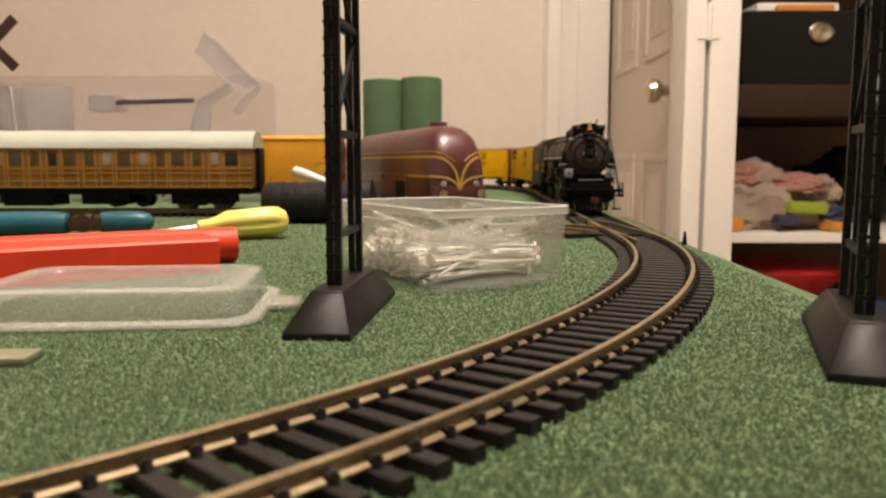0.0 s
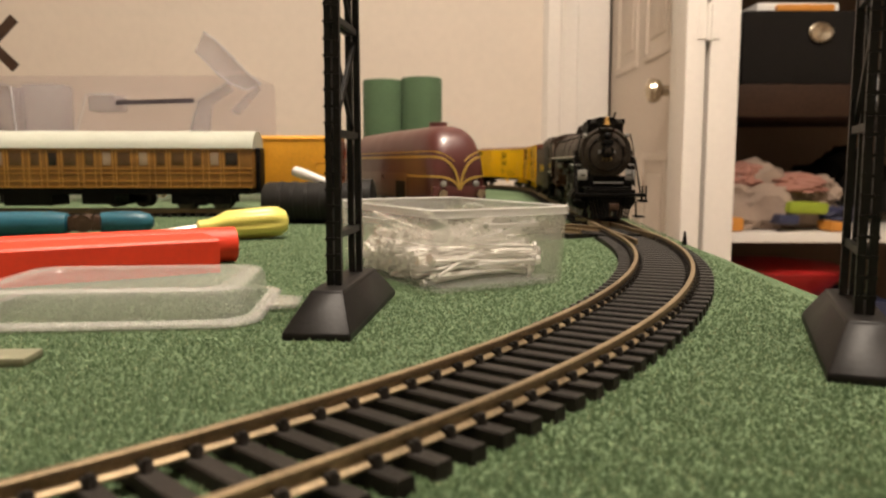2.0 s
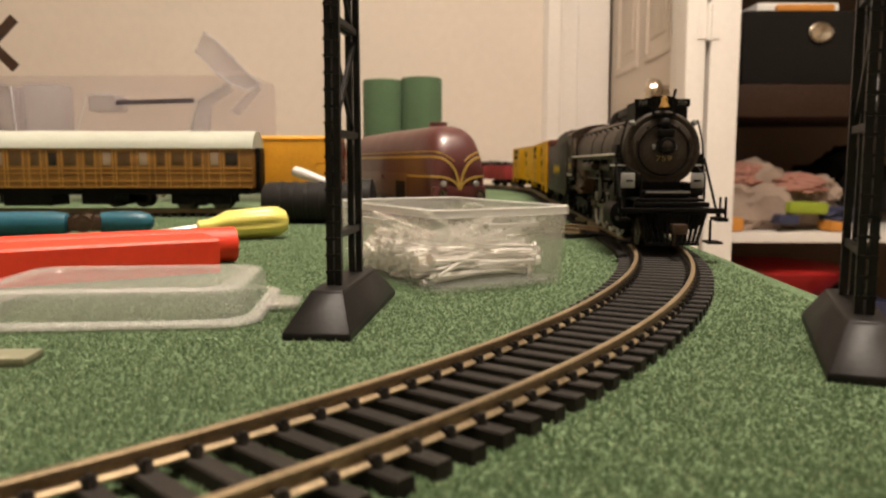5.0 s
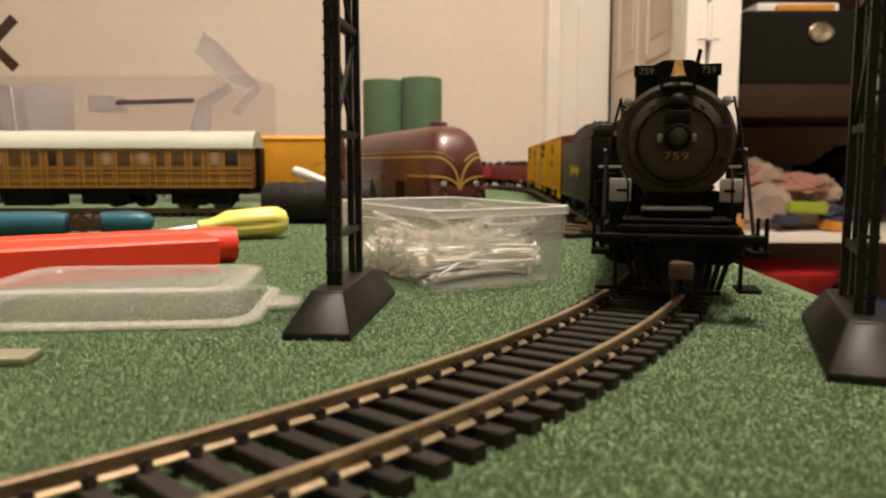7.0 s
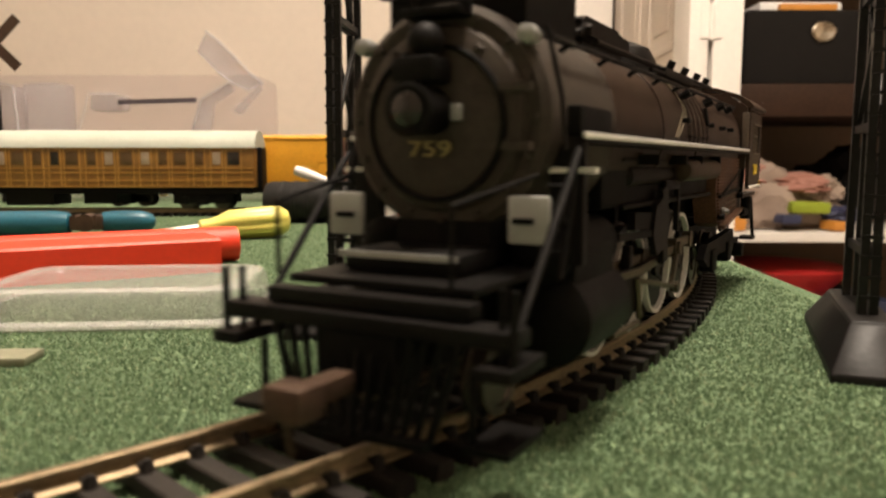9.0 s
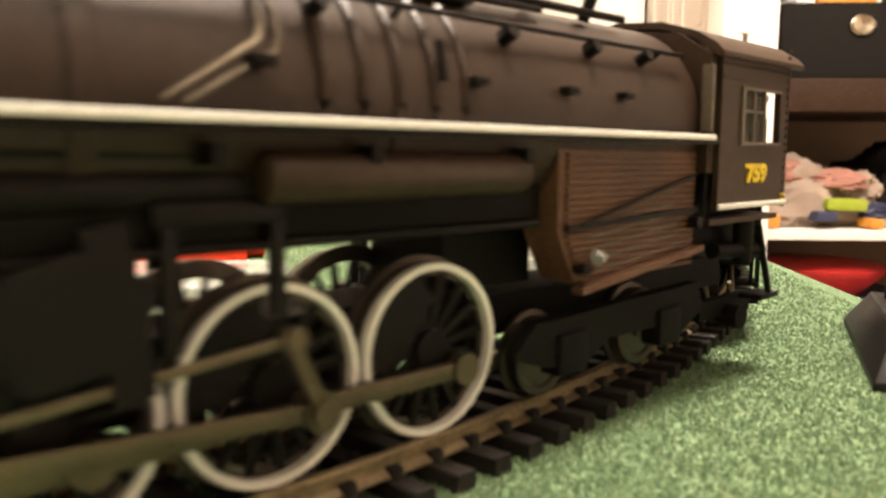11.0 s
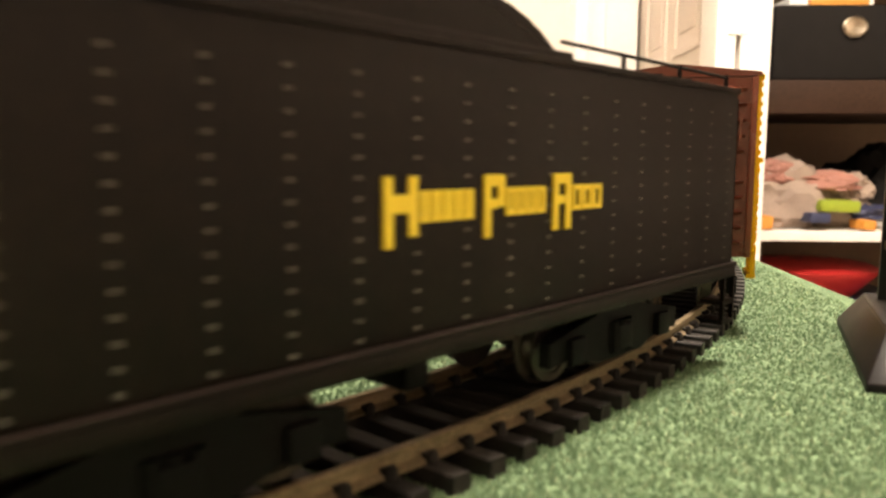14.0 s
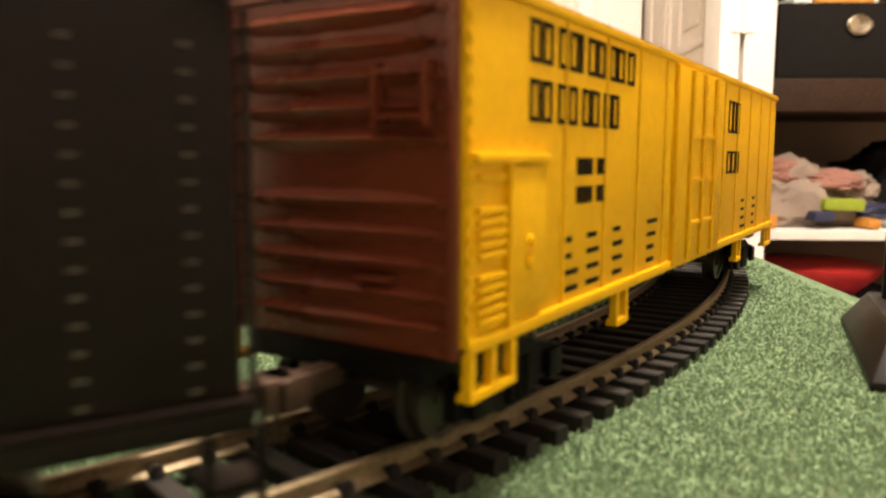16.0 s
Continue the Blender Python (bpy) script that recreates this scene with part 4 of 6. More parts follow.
    lathe(bm, [(53.2, 1.95), (53.6, 1.75), (54.6, 1.35), (56.2, 1.1), (57.1, 0.8), (57.4, 0.3)], "Z", 24, (X(23.5), 0, 0))
    part("bell", bm, BRASS, t, "bright brass bell")
    bm = B()
    box(bm, X(26), X(21), -4.2, 4.2, 49.8, 50.9, 0.3)
    for s in (-1, 1):
        box(bm, X(24.3), X(22.7), s * 3.9 - 0.5, s * 3.9 + 0.5, 50.5, 55.5)
    rod(bm, (X(30), 4.8, 56), (X(29.5), 5.6, 60.5), 0.55, 8)
    rod(bm, (X(38), 0, 55), (X(38), 0, 57.6), 4.2, 20, 4.8)
    pieces("bracket", bm, BLACK, t)
    for s in (-1, 1):
        bm = B()
        lathe(bm, [(X(27), 0.8), (X(25), 1.25), (X(23.6), 1.1), (X(23.2), 0.3)], "X", 16, (0, s * 11.8, 47.2))
        part("marker_lamp", bm, GREY, t, "grey marker lamp")
    # handrails
    for s in (-1, 1):
        bm = B()
        rod(bm, (X(26), s * 13.6, 48.3), (X(26), s * 15.6, 40), 0.35, 6)
        rod(bm, (X(26), s * 15.6, 40), (X(26), s * 16.2, 33.5), 0.35, 6)
        rod(bm, (X(28), s * 13.5, 47.2), (X(168), s * 13.7, 47.2), 0.35, 6)
        for u in range(34, 168, 16):
            rod(bm, (X(u), s * 12.2, 46.2), (X(u), s * 13.7, 47.2), 0.4, 6)
        part("handrail", bm, LOCO, t)
    # domes, turret and pipes on the boiler
    bm = B()
    prism(bm, [(X(62), az + 13.8), (X(62), 55.2), (X(64), 56.6), (X(86), 56.6), (X(88), 55.2), (X(88), az + 13.8)], -6.5, 6.5, "Y")
    bmesh.ops.bevel(bm, geom=list(bm.edges), offset=1.6, segments=3, affect="EDGES")
    part("sand_dome", bm, LOCO, t)
    bm = B()
    lathe(bm, [(50, 7.5), (53.5, 7.0), (56, 5.6), (57.4, 2.6), (57.6, 0.3)], "Z", 28, (X(104), 0, 0))
    part("steam_dome", bm, LOCO, t)
    for u in (104, 108.5, 113, 117.5, 122):
        bm = B()
        pts = [(math.cos(radians(a)) * 14.75, az + math.sin(radians(a)) * 14.75) for a in range(78, -12, -6)]
        tube(bm, [(X(u), p[0], p[1]) for p in pts], 0.75)
        part("sand_pipe", bm, BOILER, t)
    bm = B()
    rod(bm, (X(118), 15.0, 44), (X(118), 15.8, 40), 0.5, 6)
    for u in (96, 122, 138, 150):
        box(bm, X(u + 2.2), X(u), 14.4, 16.4, 39.8, 40.8, 0.2)
        rod(bm, (X(u + 8), 12.6, 45.5), (X(u + 8), 14.6, 46.4), 0.9, 8)
    box(bm, X(128), X(100), 7.6, 10.4, 49.6, 51.5, 0.4)
    rod(bm, (X(60), 8.4, 51.2), (X(160), 8.6, 52.0), 0.6, 8)
    rod(bm, (X(90), 9.8, 50.0), (X(140), 9.9, 50.6), 0.45, 8)
    for u in (112, 126, 140, 152):
        rod(bm, (X(u), 7.5, 51), (X(u), 9, 54), 0.9, 8)
    pieces("boiler_fitting", bm, LOCO, t)
    bm = B()
    tube(bm, [(X(88.5), 15.4, 36.6), (X(97.2), 14.8, 41.9), (X(97.8), 14.3, 43.6), (X(98.2), 10.6, 48.4)], 0.19)
    tube(bm, [(X(90.4), 15.4, 36.5), (X(98.8), 15.0, 41.2), (X(99.4), 14.6, 42.8), (X(99.8), 10.8, 48.2)], 0.19)
    pieces("reach_rod", bm, RODM, t, "bright thin rods")
    # running boards with white edges
    for s in (-1, 1):
        bm = B()
        y0, y1 = sorted((s * 13.0, s * 17.4))
        box(bm, X(176), X(30), y0, y1, 34.3, 35.2)
        box(bm, X(31), X(29.4), y0, y1, 19.0, 34.3)
        part("running_board", bm, LOCO, t)
        bm = B()
        y0, y1 = sorted((s * 17.4, s * 17.75))
        box(bm, X(172), X(29), y0, y1, 34.9, 35.7, 0.1)
        # front strip: white puts top light on a grey shelf
        box(bm, X(30.4), X(29), sorted((s * 12.4, s * 19.0))[0], sorted((s * 12.4, s * 19.0))[1], 30.6, 31.3)
        part("board_edge", bm, WHITE, t, "white painted running board edge, front strip white for top light")
        bm = B()
        y0, y1 = sorted((s * 9.5, s * 16.4))
        box(bm, X(44), X(31), y0, y1, 35.3, 39.2, 0.6)
        part("pump_box", bm, BLACK, t)
    # air tank under the board, piping
    for s in (-1, 1):
        bm = B()
        lathe(bm, [(X(131.4), 0.4), (X(131.2), 1.9), (X(130.4), 2.3), (X(98.2), 2.3), (X(97.4), 1.9), (X(97.2), 0.4)], "X", 28, (0, s * 14.8, 30.3))
        part("air_tank", bm, LAG, t, "dull olive-black air tank")
        bm = B()
        lathe(bm, [(X(98), 1.2), (X(97), 2.2), (X(66), 2.2), (X(65), 1.2)], "X", 20, (0, s * 11.4, 29.6))
        for u in (70, 92, 108, 130):
            box(bm, X(u + 1.2), X(u), sorted((s * 12, s * 16.8))[0], sorted((s * 12, s * 16.8))[1], 31.5, 33.3)
        rod(bm, (X(60), s * 13.2, 32.4), (X(96), s * 13.2, 32.4), 0.5, 8)
        rod(bm, (X(60), s * 13.4, 24.6), (X(136), s * 13.4, 24.2), 0.45, 8)
        pieces("pipe", bm, LOCO, t)
    # frame, firebox and ash pan
    bm = B()
    box(bm, X(132), X(14), -5.2, 5.2, 8.0, 15.6)
    box(bm, X(50), X(28), -7.0, 7.0, 15.7, 25)
    box(bm, X(142), X(126), -7.0, 7.0, 15.7, 25)
    for u in (66, 88):
        box(bm, X(u + 2.5), X(u), -4.0, 4.0, 15.7, 24.2)
    box(bm, X(200), X(130), -5.0, 5.0, 8.5, 14)
    # added dark block stands in for the shade below the running boards
    box(bm, X(137.5), X(52), -12.6, 12.6, 24.6, 34.0, 0.6)
    pieces("engine_frame_and_shade_block", bm, BLACK, t, "black engine frame and added block for shade under the boiler")
    for s in (-1, 1):
        bm = B()
        prism(bm, [(X(138.4), 34.0), (X(171.5), 34.0), (X(171.5), 18.6), (X(146), 15.2), (X(142), 16.4), (X(138.4), 23)], sorted((s * 9, s * 14.6))[0], sorted((s * 9, s * 14.6))[1], "Y")
        part("firebox_side", bm, FIREBOX, t)
        for k in range(20):
            z = 32.6 - k * 0.85
            u0 = 139.8 + max(0, (22.5 - z) * 0.55)
            bm = B()
            box(bm, X(171), X(u0), sorted((s * 14.6, s * 15.15))[0], sorted((s * 14.6, s * 15.15))[1], z - 0.27, z + 0.27, 0.1)
            part("louvre", bm, FIREBOX, t)
        bm = B()
        for k in range(6):
            z = 15.9 + k * 1.55
            for n in range(20):
                u = 146 + n * 1.05 - k * 0.3
                zz = z + (u - 146) * 0.1
                box(bm, X(u + 0.55), X(u), sorted((s * 15.0, s * 15.3))[0], sorted((s * 15.0, s * 15.3))[1], zz, zz + 0.28)
        tagged(part("rivets", bm, RIVET, t), kind="stuff")
        bm = B()
        bar(bm, (X(141.5), s * 15.6, 15.4), (X(172), s * 15.6, 18.6), 1.8, 0.9)
        part("lip", bm, FIREBOX, t)
        bm = B()
        bar(bm, (X(139), s * 15.5, 23.4), (X(171), s * 15.5, 24.6), 0.6, 0.7)
        bar(bm, (X(142), s * 15.8, 23.8), (X(169), s * 15.8, 29.6), 0.45, 0.45)
        rod(bm, (X(142.5), s * 14.4, 18.2), (X(142.5), s * 16.4, 18.2), 0.8, 12)
        rod(bm, (X(170), s * 14.4, 22.6), (X(170), s * 16.8, 22.6), 0.9, 12)
        pieces("firebox_pipe", bm, LOCO, t)
        bm = B()
        lathe(bm, [(s * 15.2, 1.0), (s * 16.0, 1.0), (s * 16.1, 0.7), (s * 16.8, 0.6), (s * 16.9, 0.2)], "Y", 14, (X(145.5), 0, 19.4))
        part("valve_cap", bm, GREY, t, "pale valve cap")
    # pilot, deck, steps, cylinders
    bm = B()
    box(bm, X(34), X(9), -12.6, 12.6, 17.6, 18.6, 0.2)
    box(bm, X(9), X(4.5), -19.2, 19.2, 13.4, 15.4, 0.4)
    box(bm, X(9), X(6), -13.6, 13.6, 15.6, 17.4, 0.3)
    box(bm, X(24), X(14), -8.2, 8.2, 18.7, 21.4, 0.8)
    box(bm, X(30), X(24.5), -7, 7, 19, 24.5)
    prism(bm, [(-5.2, 8.2), (-5.2, 13.2), (5.2, 13.2), (5.2, 8.2), (3.6, 6.6), (-3.6, 6.6)], X(9), X(5.4), "X")
    pieces("pilot_plate", bm, BLACK, t, "black pilot and front deck")
    for k in range(-6, 7):
        bm = B()
        bar(bm, (X(6.4), k * 2.05, 13.4), (X(3.6 + abs(k) * 0.35), k * 1.5, 2.2), 0.75, 1.0)
        part("pilot_slat", bm, BLACK, t)
    bm = B()
    bar(bm, (X(4.4), -9.6, 2.3), (X(4.4), 9.6, 2.3), 1.4, 1.0)
    part("pilot_foot", bm, BLACK, t)
    for s in (-1, 1):
        bm = B()
        rod(bm, (X(6), s * 11.5, 19.0), (X(6), s * 11.5, 27.5), 0.3, 6)
        rod(bm, (X(6), s * 11.5, 27.5), (X(24), s * 13.5, 30.4), 0.3, 6)
        part("deck_rail", bm, BLACK, t)
    bm = B()
    box(bm, X(13.6), X(13.0), -8.2, 8.2, 20.6, 21.3)
    part("deck_edge", bm, GREY, t, "white deck edge line")
    for s in (-1, 1):
        bm = B()
        box(bm, X(22.5), X(21.5), sorted((s * 10.6, s * 16.0))[0], sorted((s * 10.6, s * 16.0))[1], 22.2, 28.0, 0.5)
        part("pump_cover", bm, PLATE, t, "white pump cover plate")
        bm = B()
        bar(bm, (X(21), s * 11.6, 25.0), (X(21), s * 14.2, 25.0), 0.6, 0.7)
        part("plate_handle", bm, BLACK, t)
        bm = B()
        box(bm, X(12), X(3), sorted((s * 15.6, s * 19.6))[0], sorted((s * 15.6, s * 19.6))[1], 10.6, 12.0, 0.2)
        rod(bm, (X(8), s * 17.2, 12), (X(28), s * 17.2, 33.5), 0.5, 6)
        rod(bm, (X(5), s * 19.0, 12), (X(5), s * 19.0, 19.5), 0.5, 6)
        rod(bm, (X(24), s * 16.6, 18), (X(29), s * 16.8, 34), 0.4, 6)
        for z in (21, 25, 29):
            rod(bm, (X(25), s * 14.4, z), (X(25), s * 16.9, z), 0.35, 6)
        rod(bm, (X(6), s * 17.3, 11), (X(6), s * 17.3, 19.5), 0.45, 6)
        box(bm, X(14), X(5), sorted((s * 13.5, s * 18.6))[0], sorted((s * 13.5, s * 18.6))[1], 2.2, 3.0)
        rod(bm, (X(6), s * 14, 2.4), (X(6), s * 14, 11), 0.5, 6)
        pieces("step", bm, BLACK, t)
        bm = B()
        lathe(bm, [(X(49), 4.5), (X(48.6), 5.8), (X(48), 6.2), (X(30), 6.2), (X(29.4), 5.6), (X(28.6), 3.0), (X(28.2), 0.5)], "X", 28, (0, s * 12.4, 11.4))
        lathe(bm, [(X(50), 2.5), (X(49), 4.1), (X(29), 4.1), (X(28), 2.2)], "X", 24, (0, s * 12.0, 20.2))
        box(bm, X(47.5), X(30.5), sorted((s * 7, s * 16.2))[0], sorted((s * 7, s * 16.2))[1], 12, 21, 0.8)
        part("cylinder", bm, BLACK, t, "black piston cylinder block")
    coupler(t, X(3), 1)
    # cab
    bm = B()
    for s in (-1, 1):
        y0, y1 = sorted((s * 16.6, s * 17.5))
        box(bm, Xc(200), Xc(176), y0, y1, 24.3, 34.7)
        box(bm, Xc(200), Xc(176), y0, y1, 43.0, 48.0)
        box(bm, Xc(183), Xc(176), y0, y1, 34.7, 43.0)
        box(bm, Xc(200), Xc(196.6), y0, y1, 34.7, 43.0)
    prism(bm, [(-16.6, 30), (-16.6, 47.6), (-11, 51.2), (0, 52.6), (11, 51.2), (16.6, 47.6), (16.6, 30)], Xc(176), Xc(174), "X")
    box(bm, Xc(200), Xc(176), -16.4, 16.4, 21.9, 22.8)
    pieces("cab_panel", bm, LAG, t, "brown-black cab sides")
    bm = B()
    prism(bm, [(-18.3, 47.3), (-18.3, 48.0), (-17.2, 49.2), (-14, 51.2), (-8, 53.2), (0, 54.0), (8, 53.2), (14, 51.2), (17.2, 49.2), (18.3, 48.0), (18.3, 47.3), (17.3, 47.3), (13.4, 50.2), (7.6, 52.2), (0, 53.0), (-7.6, 52.2), (-13.4, 50.2), (-17.3, 47.3)], Xc(203.5), Xc(174.5), "X")
    part("cab_roof", bm, LAG, t, "arched cab roof")
    for s in (-1, 1):
        y0, y1 = sorted((s * 17.5, s * 17.85))
        bm = B()
        box(bm, Xc(200.3), Xc(176), y0, y1, 24.4, 25.2, 0.1)
        part("sill", bm, WHITE, t, "white cab sill line")
        bm = B()
        box(bm, Xc(196.4), Xc(182.4), y0, y1, 42.9, 43.3)
        box(bm, Xc(196.4), Xc(182.4), y0, y1, 34.3, 34.8)
        box(bm, Xc(183.2), Xc(182.4), y0, y1, 34.8, 42.9)
        box(bm, Xc(190.8), Xc(182.4), sorted((s * 16.9, s * 17.7))[0], sorted((s * 16.9, s * 17.7))[1], 39.4, 39.8)
        for u in (186.6, 190.4):
            box(bm, Xc(u + 0.45), Xc(u), sorted((s * 16.9, s * 17.7))[0], sorted((s * 16.9, s * 17.7))[1], 34.8, 42.9)
        part("window_frame", bm, LAG2, t, "worn window frame")
        bm = B()
        box(bm, Xc(190.4), Xc(183), sorted((s * 16.9, s * 17.1))[0], sorted((s * 16.9, s * 17.1))[1], 34.8, 42.9)
        part("pane", bm, BLISTER, t, "clear cab window pane")
        bm = B()
        for z in [24.0 + 1.3 * k for k in range(21)]:
            box(bm, Xc(199.4), Xc(198.9), sorted((s * 17.4, s * 17.75))[0], sorted((s * 17.4, s * 17.75))[1], z, z + 0.5)
        for u in [176.6 + 1.3 * k for k in range(18)]:
            box(bm, Xc(u + 0.5), Xc(u), sorted((s * 17.4, s * 17.7))[0], sorted((s * 17.4, s * 17.7))[1], 46.2, 46.7)
        box(bm, Xc(183), Xc(176.4), sorted((s * 17.4, s * 17.7))[0], sorted((s * 17.4, s * 17.7))[1], 44.2, 44.6)
        box(bm, Xc(198.6), Xc(176.4), sorted((s * 17.4, s * 17.65))[0], sorted((s * 17.4, s * 17.65))[1], 33.0, 33.4)
        part("rivet_seam", bm, LAG, t)
        rot = (90, 0, 180) if s > 0 else (90, 0, 0)
        lettering("759", 3.75, 0.2, GOLD, t, mm(Xc(188.4), s * 17.6, 29.7, *rot), 1.3, bold=0.2)
        bm = B()
        for k in range(3):
            box(bm, Xc(199.8), Xc(198.2), sorted((s * 17.5, s * 17.7))[0], sorted((s * 17.5, s * 17.7))[1], 24.4 + 0.75 * k, 24.8 + 0.75 * k)
        part("data_mark", bm, GOLD, t)
        bm = B()
        rod(bm, (Xc(174.6), s * 15.8, 22), (Xc(174.6), s * 16.6, 46), 0.5, 6)
        rod(bm, (Xc(194), s * 16, 21), (Xc(198), s * 16.5, 9), 0.55, 6)
        rod(bm, (Xc(201), s * 16.4, 24), (Xc(201), s * 16.4, 40), 0.4, 6)
        box(bm, Xc(201), Xc(194), sorted((s * 13, s * 17.0))[0], sorted((s * 13, s * 17.0))[1], 8, 8.9)
        pieces("cab_step", bm, BLACK, t)
    for s in (-1, 1):
        bm = B()
        y0, y1 = sorted((s * 15.6, s * 17.4))
        box(bm, Xc(174), Xc(173.3), y0, y1, 36.2, 46, 0.1)
        part("front_window", bm, LAG2, t, "pale front cab window")
    bm = B()
    box(bm, Xc(198), Xc(178), -12.5, 12.5, 16.5, 21.8, 0.6)
    for s in (-1, 1):
        rod(bm, (Xc(197), s * 15, 16.5), (Xc(180), s * 15, 17.5), 1.3, 12)
        rod(bm, (Xc(190), s * 15.2, 14.8), (Xc(190), s * 15.2, 21.8), 1.6, 12)
    pieces("injector_box", bm, BLACK, t)
    bm = B()
    box(bm, Xc(179), Xc(177.2), -13, 13, 22, 50)
    # added block, makes the lower cab interior dark as if in shade
    box(bm, Xc(198), Xc(179.2), -6, 12.5, 22, 36.4, 0.6)
    part("backhead_and_dark_block", bm, BLACK, t)
    # trailing truck
    bm = B()
    for s in (-1, 1):
        prism(bm, [(X(132), 8), (X(136), 11.5), (X(176), 12.5), (X(178), 8), (X(170), 4.4), (X(164), 7), (X(152), 7.4), (X(146), 4.4), (X(138), 5.6)], s * 12.6 - 1.0, s * 12.6 + 1.0, "Y")
        for u in (143, 167):
            box(bm, X(u + 3), X(u - 3), s * 12.6 - 1.8, s * 12.6 + 1.8, 4.0, 9.6, 0.6)
        rod(bm, (X(190), s * 11, 5), (X(190), s * 14.5, 5), 2.2, 12)
        box(bm, X(198), X(180), s * 11 - 1, s * 11 + 1, 5, 8.2)
    pieces("trailing_truck_frame", bm, BLACK, t)
    for u, r in ((143, 5.4), (167, 6.0), (24, 5.2)):
        ROLLING.append((t, wheelset(r, t, X(u), 8.3), r, X(u)))
    # driving wheels
    R = 10.1
    crank = 4.0
    disc = B()
    lathe(disc, [(-1.1, 0.4), (-1.1, 2.3), (1.2, 2.3), (1.2, 0.4)], "Y", 20)
    bm = B()
    bar(bm, (2.1, 0, 0), (9.2, 0, 0), 0.7, 0.9)
    spoke = meshed("spoke", bm, LOCO)
    bm_cw = []
    for k in range(9):
        a = radians(140 + 80 * k / 8)
        bm_cw.append((8.6 * math.cos(a), 8.6 * math.sin(a)))
    prism(disc, [(-3.0, -5.2), (-3.0, 5.2)] + bm_cw, -0.6, 0.6, "Y")
    rod(disc, (crank, -0.8, 0), (crank, 1.0, 0), 1.7, 14)
    hub = meshed("hub", disc, LOCO)
    ty = B()
    ringshape(ty, 10.1, 9.32, 0.2, 1.35, 48)
    tyre = meshed("tyre", ty, WHITE)
    fl = B()
    ringshape(fl, 10.1, 8.6, -1.6, 0.18, 48)
    ringshape(fl, 10.8, 9.0, -2.0, -1.4, 48)
    tread = meshed("tread", fl, WHEELM)
    drivers = []
    for u in (59, 80, 101, 122):
        for s in (1, -1):
            w = new("driving_wheel", hub)
            w.parent = t
            w.matrix_basis = mm(X(u), s * 8.6, R)
            for nm, me, lb in (("tyre", tyre, "white rimmed tyre"), ("tread", tread, "")):
                p = part(nm, me, None, w, lb)
                if s < 0:
                    p.matrix_basis = Matrix.Rotation(math.pi, 4, "Z")
            for k in range(16):
                part("spoke", spoke, None, w, "", Matrix.Rotation(2 * math.pi * k / 16, 4, "Y"))
            drivers.append((w, X(u), s))
    rods = []
    arm = B()
    bar(arm, (4.0, 5.0, 0), (-3.96, 5.0, -3.96), 0.9, 1.5)
    rod(arm, (4.0, 1.0, 0), (4.0, 5.8, 0), 1.5, 14)
    rod(arm, (-3.96, 4.9, -3.96), (-3.96, 6.6, -3.96), 1.2, 14)
    arm = meshed("eccentric_crank", arm, RODM)
    for w, x, s in drivers:
        if abs(x - X(101)) < 0.1:
            part("eccentric_crank", arm, None, w, "dull brass eccentric crank", None if s > 0 else Matrix.Scale(-1, 4, (0, 1, 0)))
    for s in (1, -1):
        bm = B()
        box(bm, -1.0, 35, -0.35, 0.35, -0.5, 0.5, 0.15)
        rod(bm, (0, -0.6, 0), (0, 0.6, 0), 1.1, 14)
        rods.append((part("eccentric_rod", bm, RODM, t, "thin dull eccentric rod"), s, "eccentric"))
        bm = B()
        box(bm, -2.2, 65.2, -0.55, 0.55, -1.0, 1.0, 0.2)
        for k in range(4):
            rod(bm, (21.0 * k, -0.9, 0), (21.0 * k, 0.9, 0), 1.9, 16)
        rods.append((part("side_rod", bm, RODM, t, "dull brass-grey side rod"), s, "side"))
        bm = B()
        box(bm, -2, 50, -0.5, 0.5, -0.9, 0.9, 0.2)
        rod(bm, (0, -0.9, 0), (0, 0.9, 0), 2.1, 16)
        rod(bm, (50, -0.9, 0), (50, 0.9, 0), 1.6, 16)
        rods.append((part("main_rod", bm, RODM, t, "dull brass-grey main rod"), s, "main"))
        bm = B()
        prism(bm, [(X(66), 7.0), (X(66), 12.5), (X(62), 14.4), (X(50), 15.0), (X(48), 14), (X(48), 7.0), (X(60), 6.2)], s * 14.3 - 0.5, s * 14.3 + 0.5, "Y")
        box(bm, X(60), X(49), s * 13.2 - 0.7, s * 13.2 + 0.7, 13.0, 14.2)
        box(bm, X(66), X(49), s * 13.2 - 0.7, s * 13.2 + 0.7, 8.2, 9.2)
        bar(bm, (X(66), s * 13.4, 22), (X(84), s * 13.8, 21), 1.4, 3.0)
        bar(bm, (X(84), s * 14.2, 27), (X(86), s * 14.2, 13), 1.2, 3.4)
        prism(bm, [(X(86), 16), (X(78), 15), (X(75), 19), (X(77), 24), (X(83), 25.5), (X(88), 22)], s * 14.4 - 0.6, s * 14.4 + 0.6, "Y")
        box(bm, X(100), X(88), s * 13.6 - 0.5, s * 13.6 + 0.5, 26.5, 28.5, 0.3)
        box(bm, X(90), X(88.6), s * 13.6 - 0.5, s * 13.6 + 0.5, 16, 26.5)
        box(bm, X(100), X(98.6), s * 13.6 - 0.5, s * 13.6 + 0.5, 18, 26.5)
        bar(bm, (X(56), s * 14.0, 20), (X(84), s * 14.4, 19), 0.8, 1.2)
        box(bm, X(66.5), X(64.5), s * 13 - 0.8, s * 13 + 0.8, 8, 18, 0.3)
        arm = B()
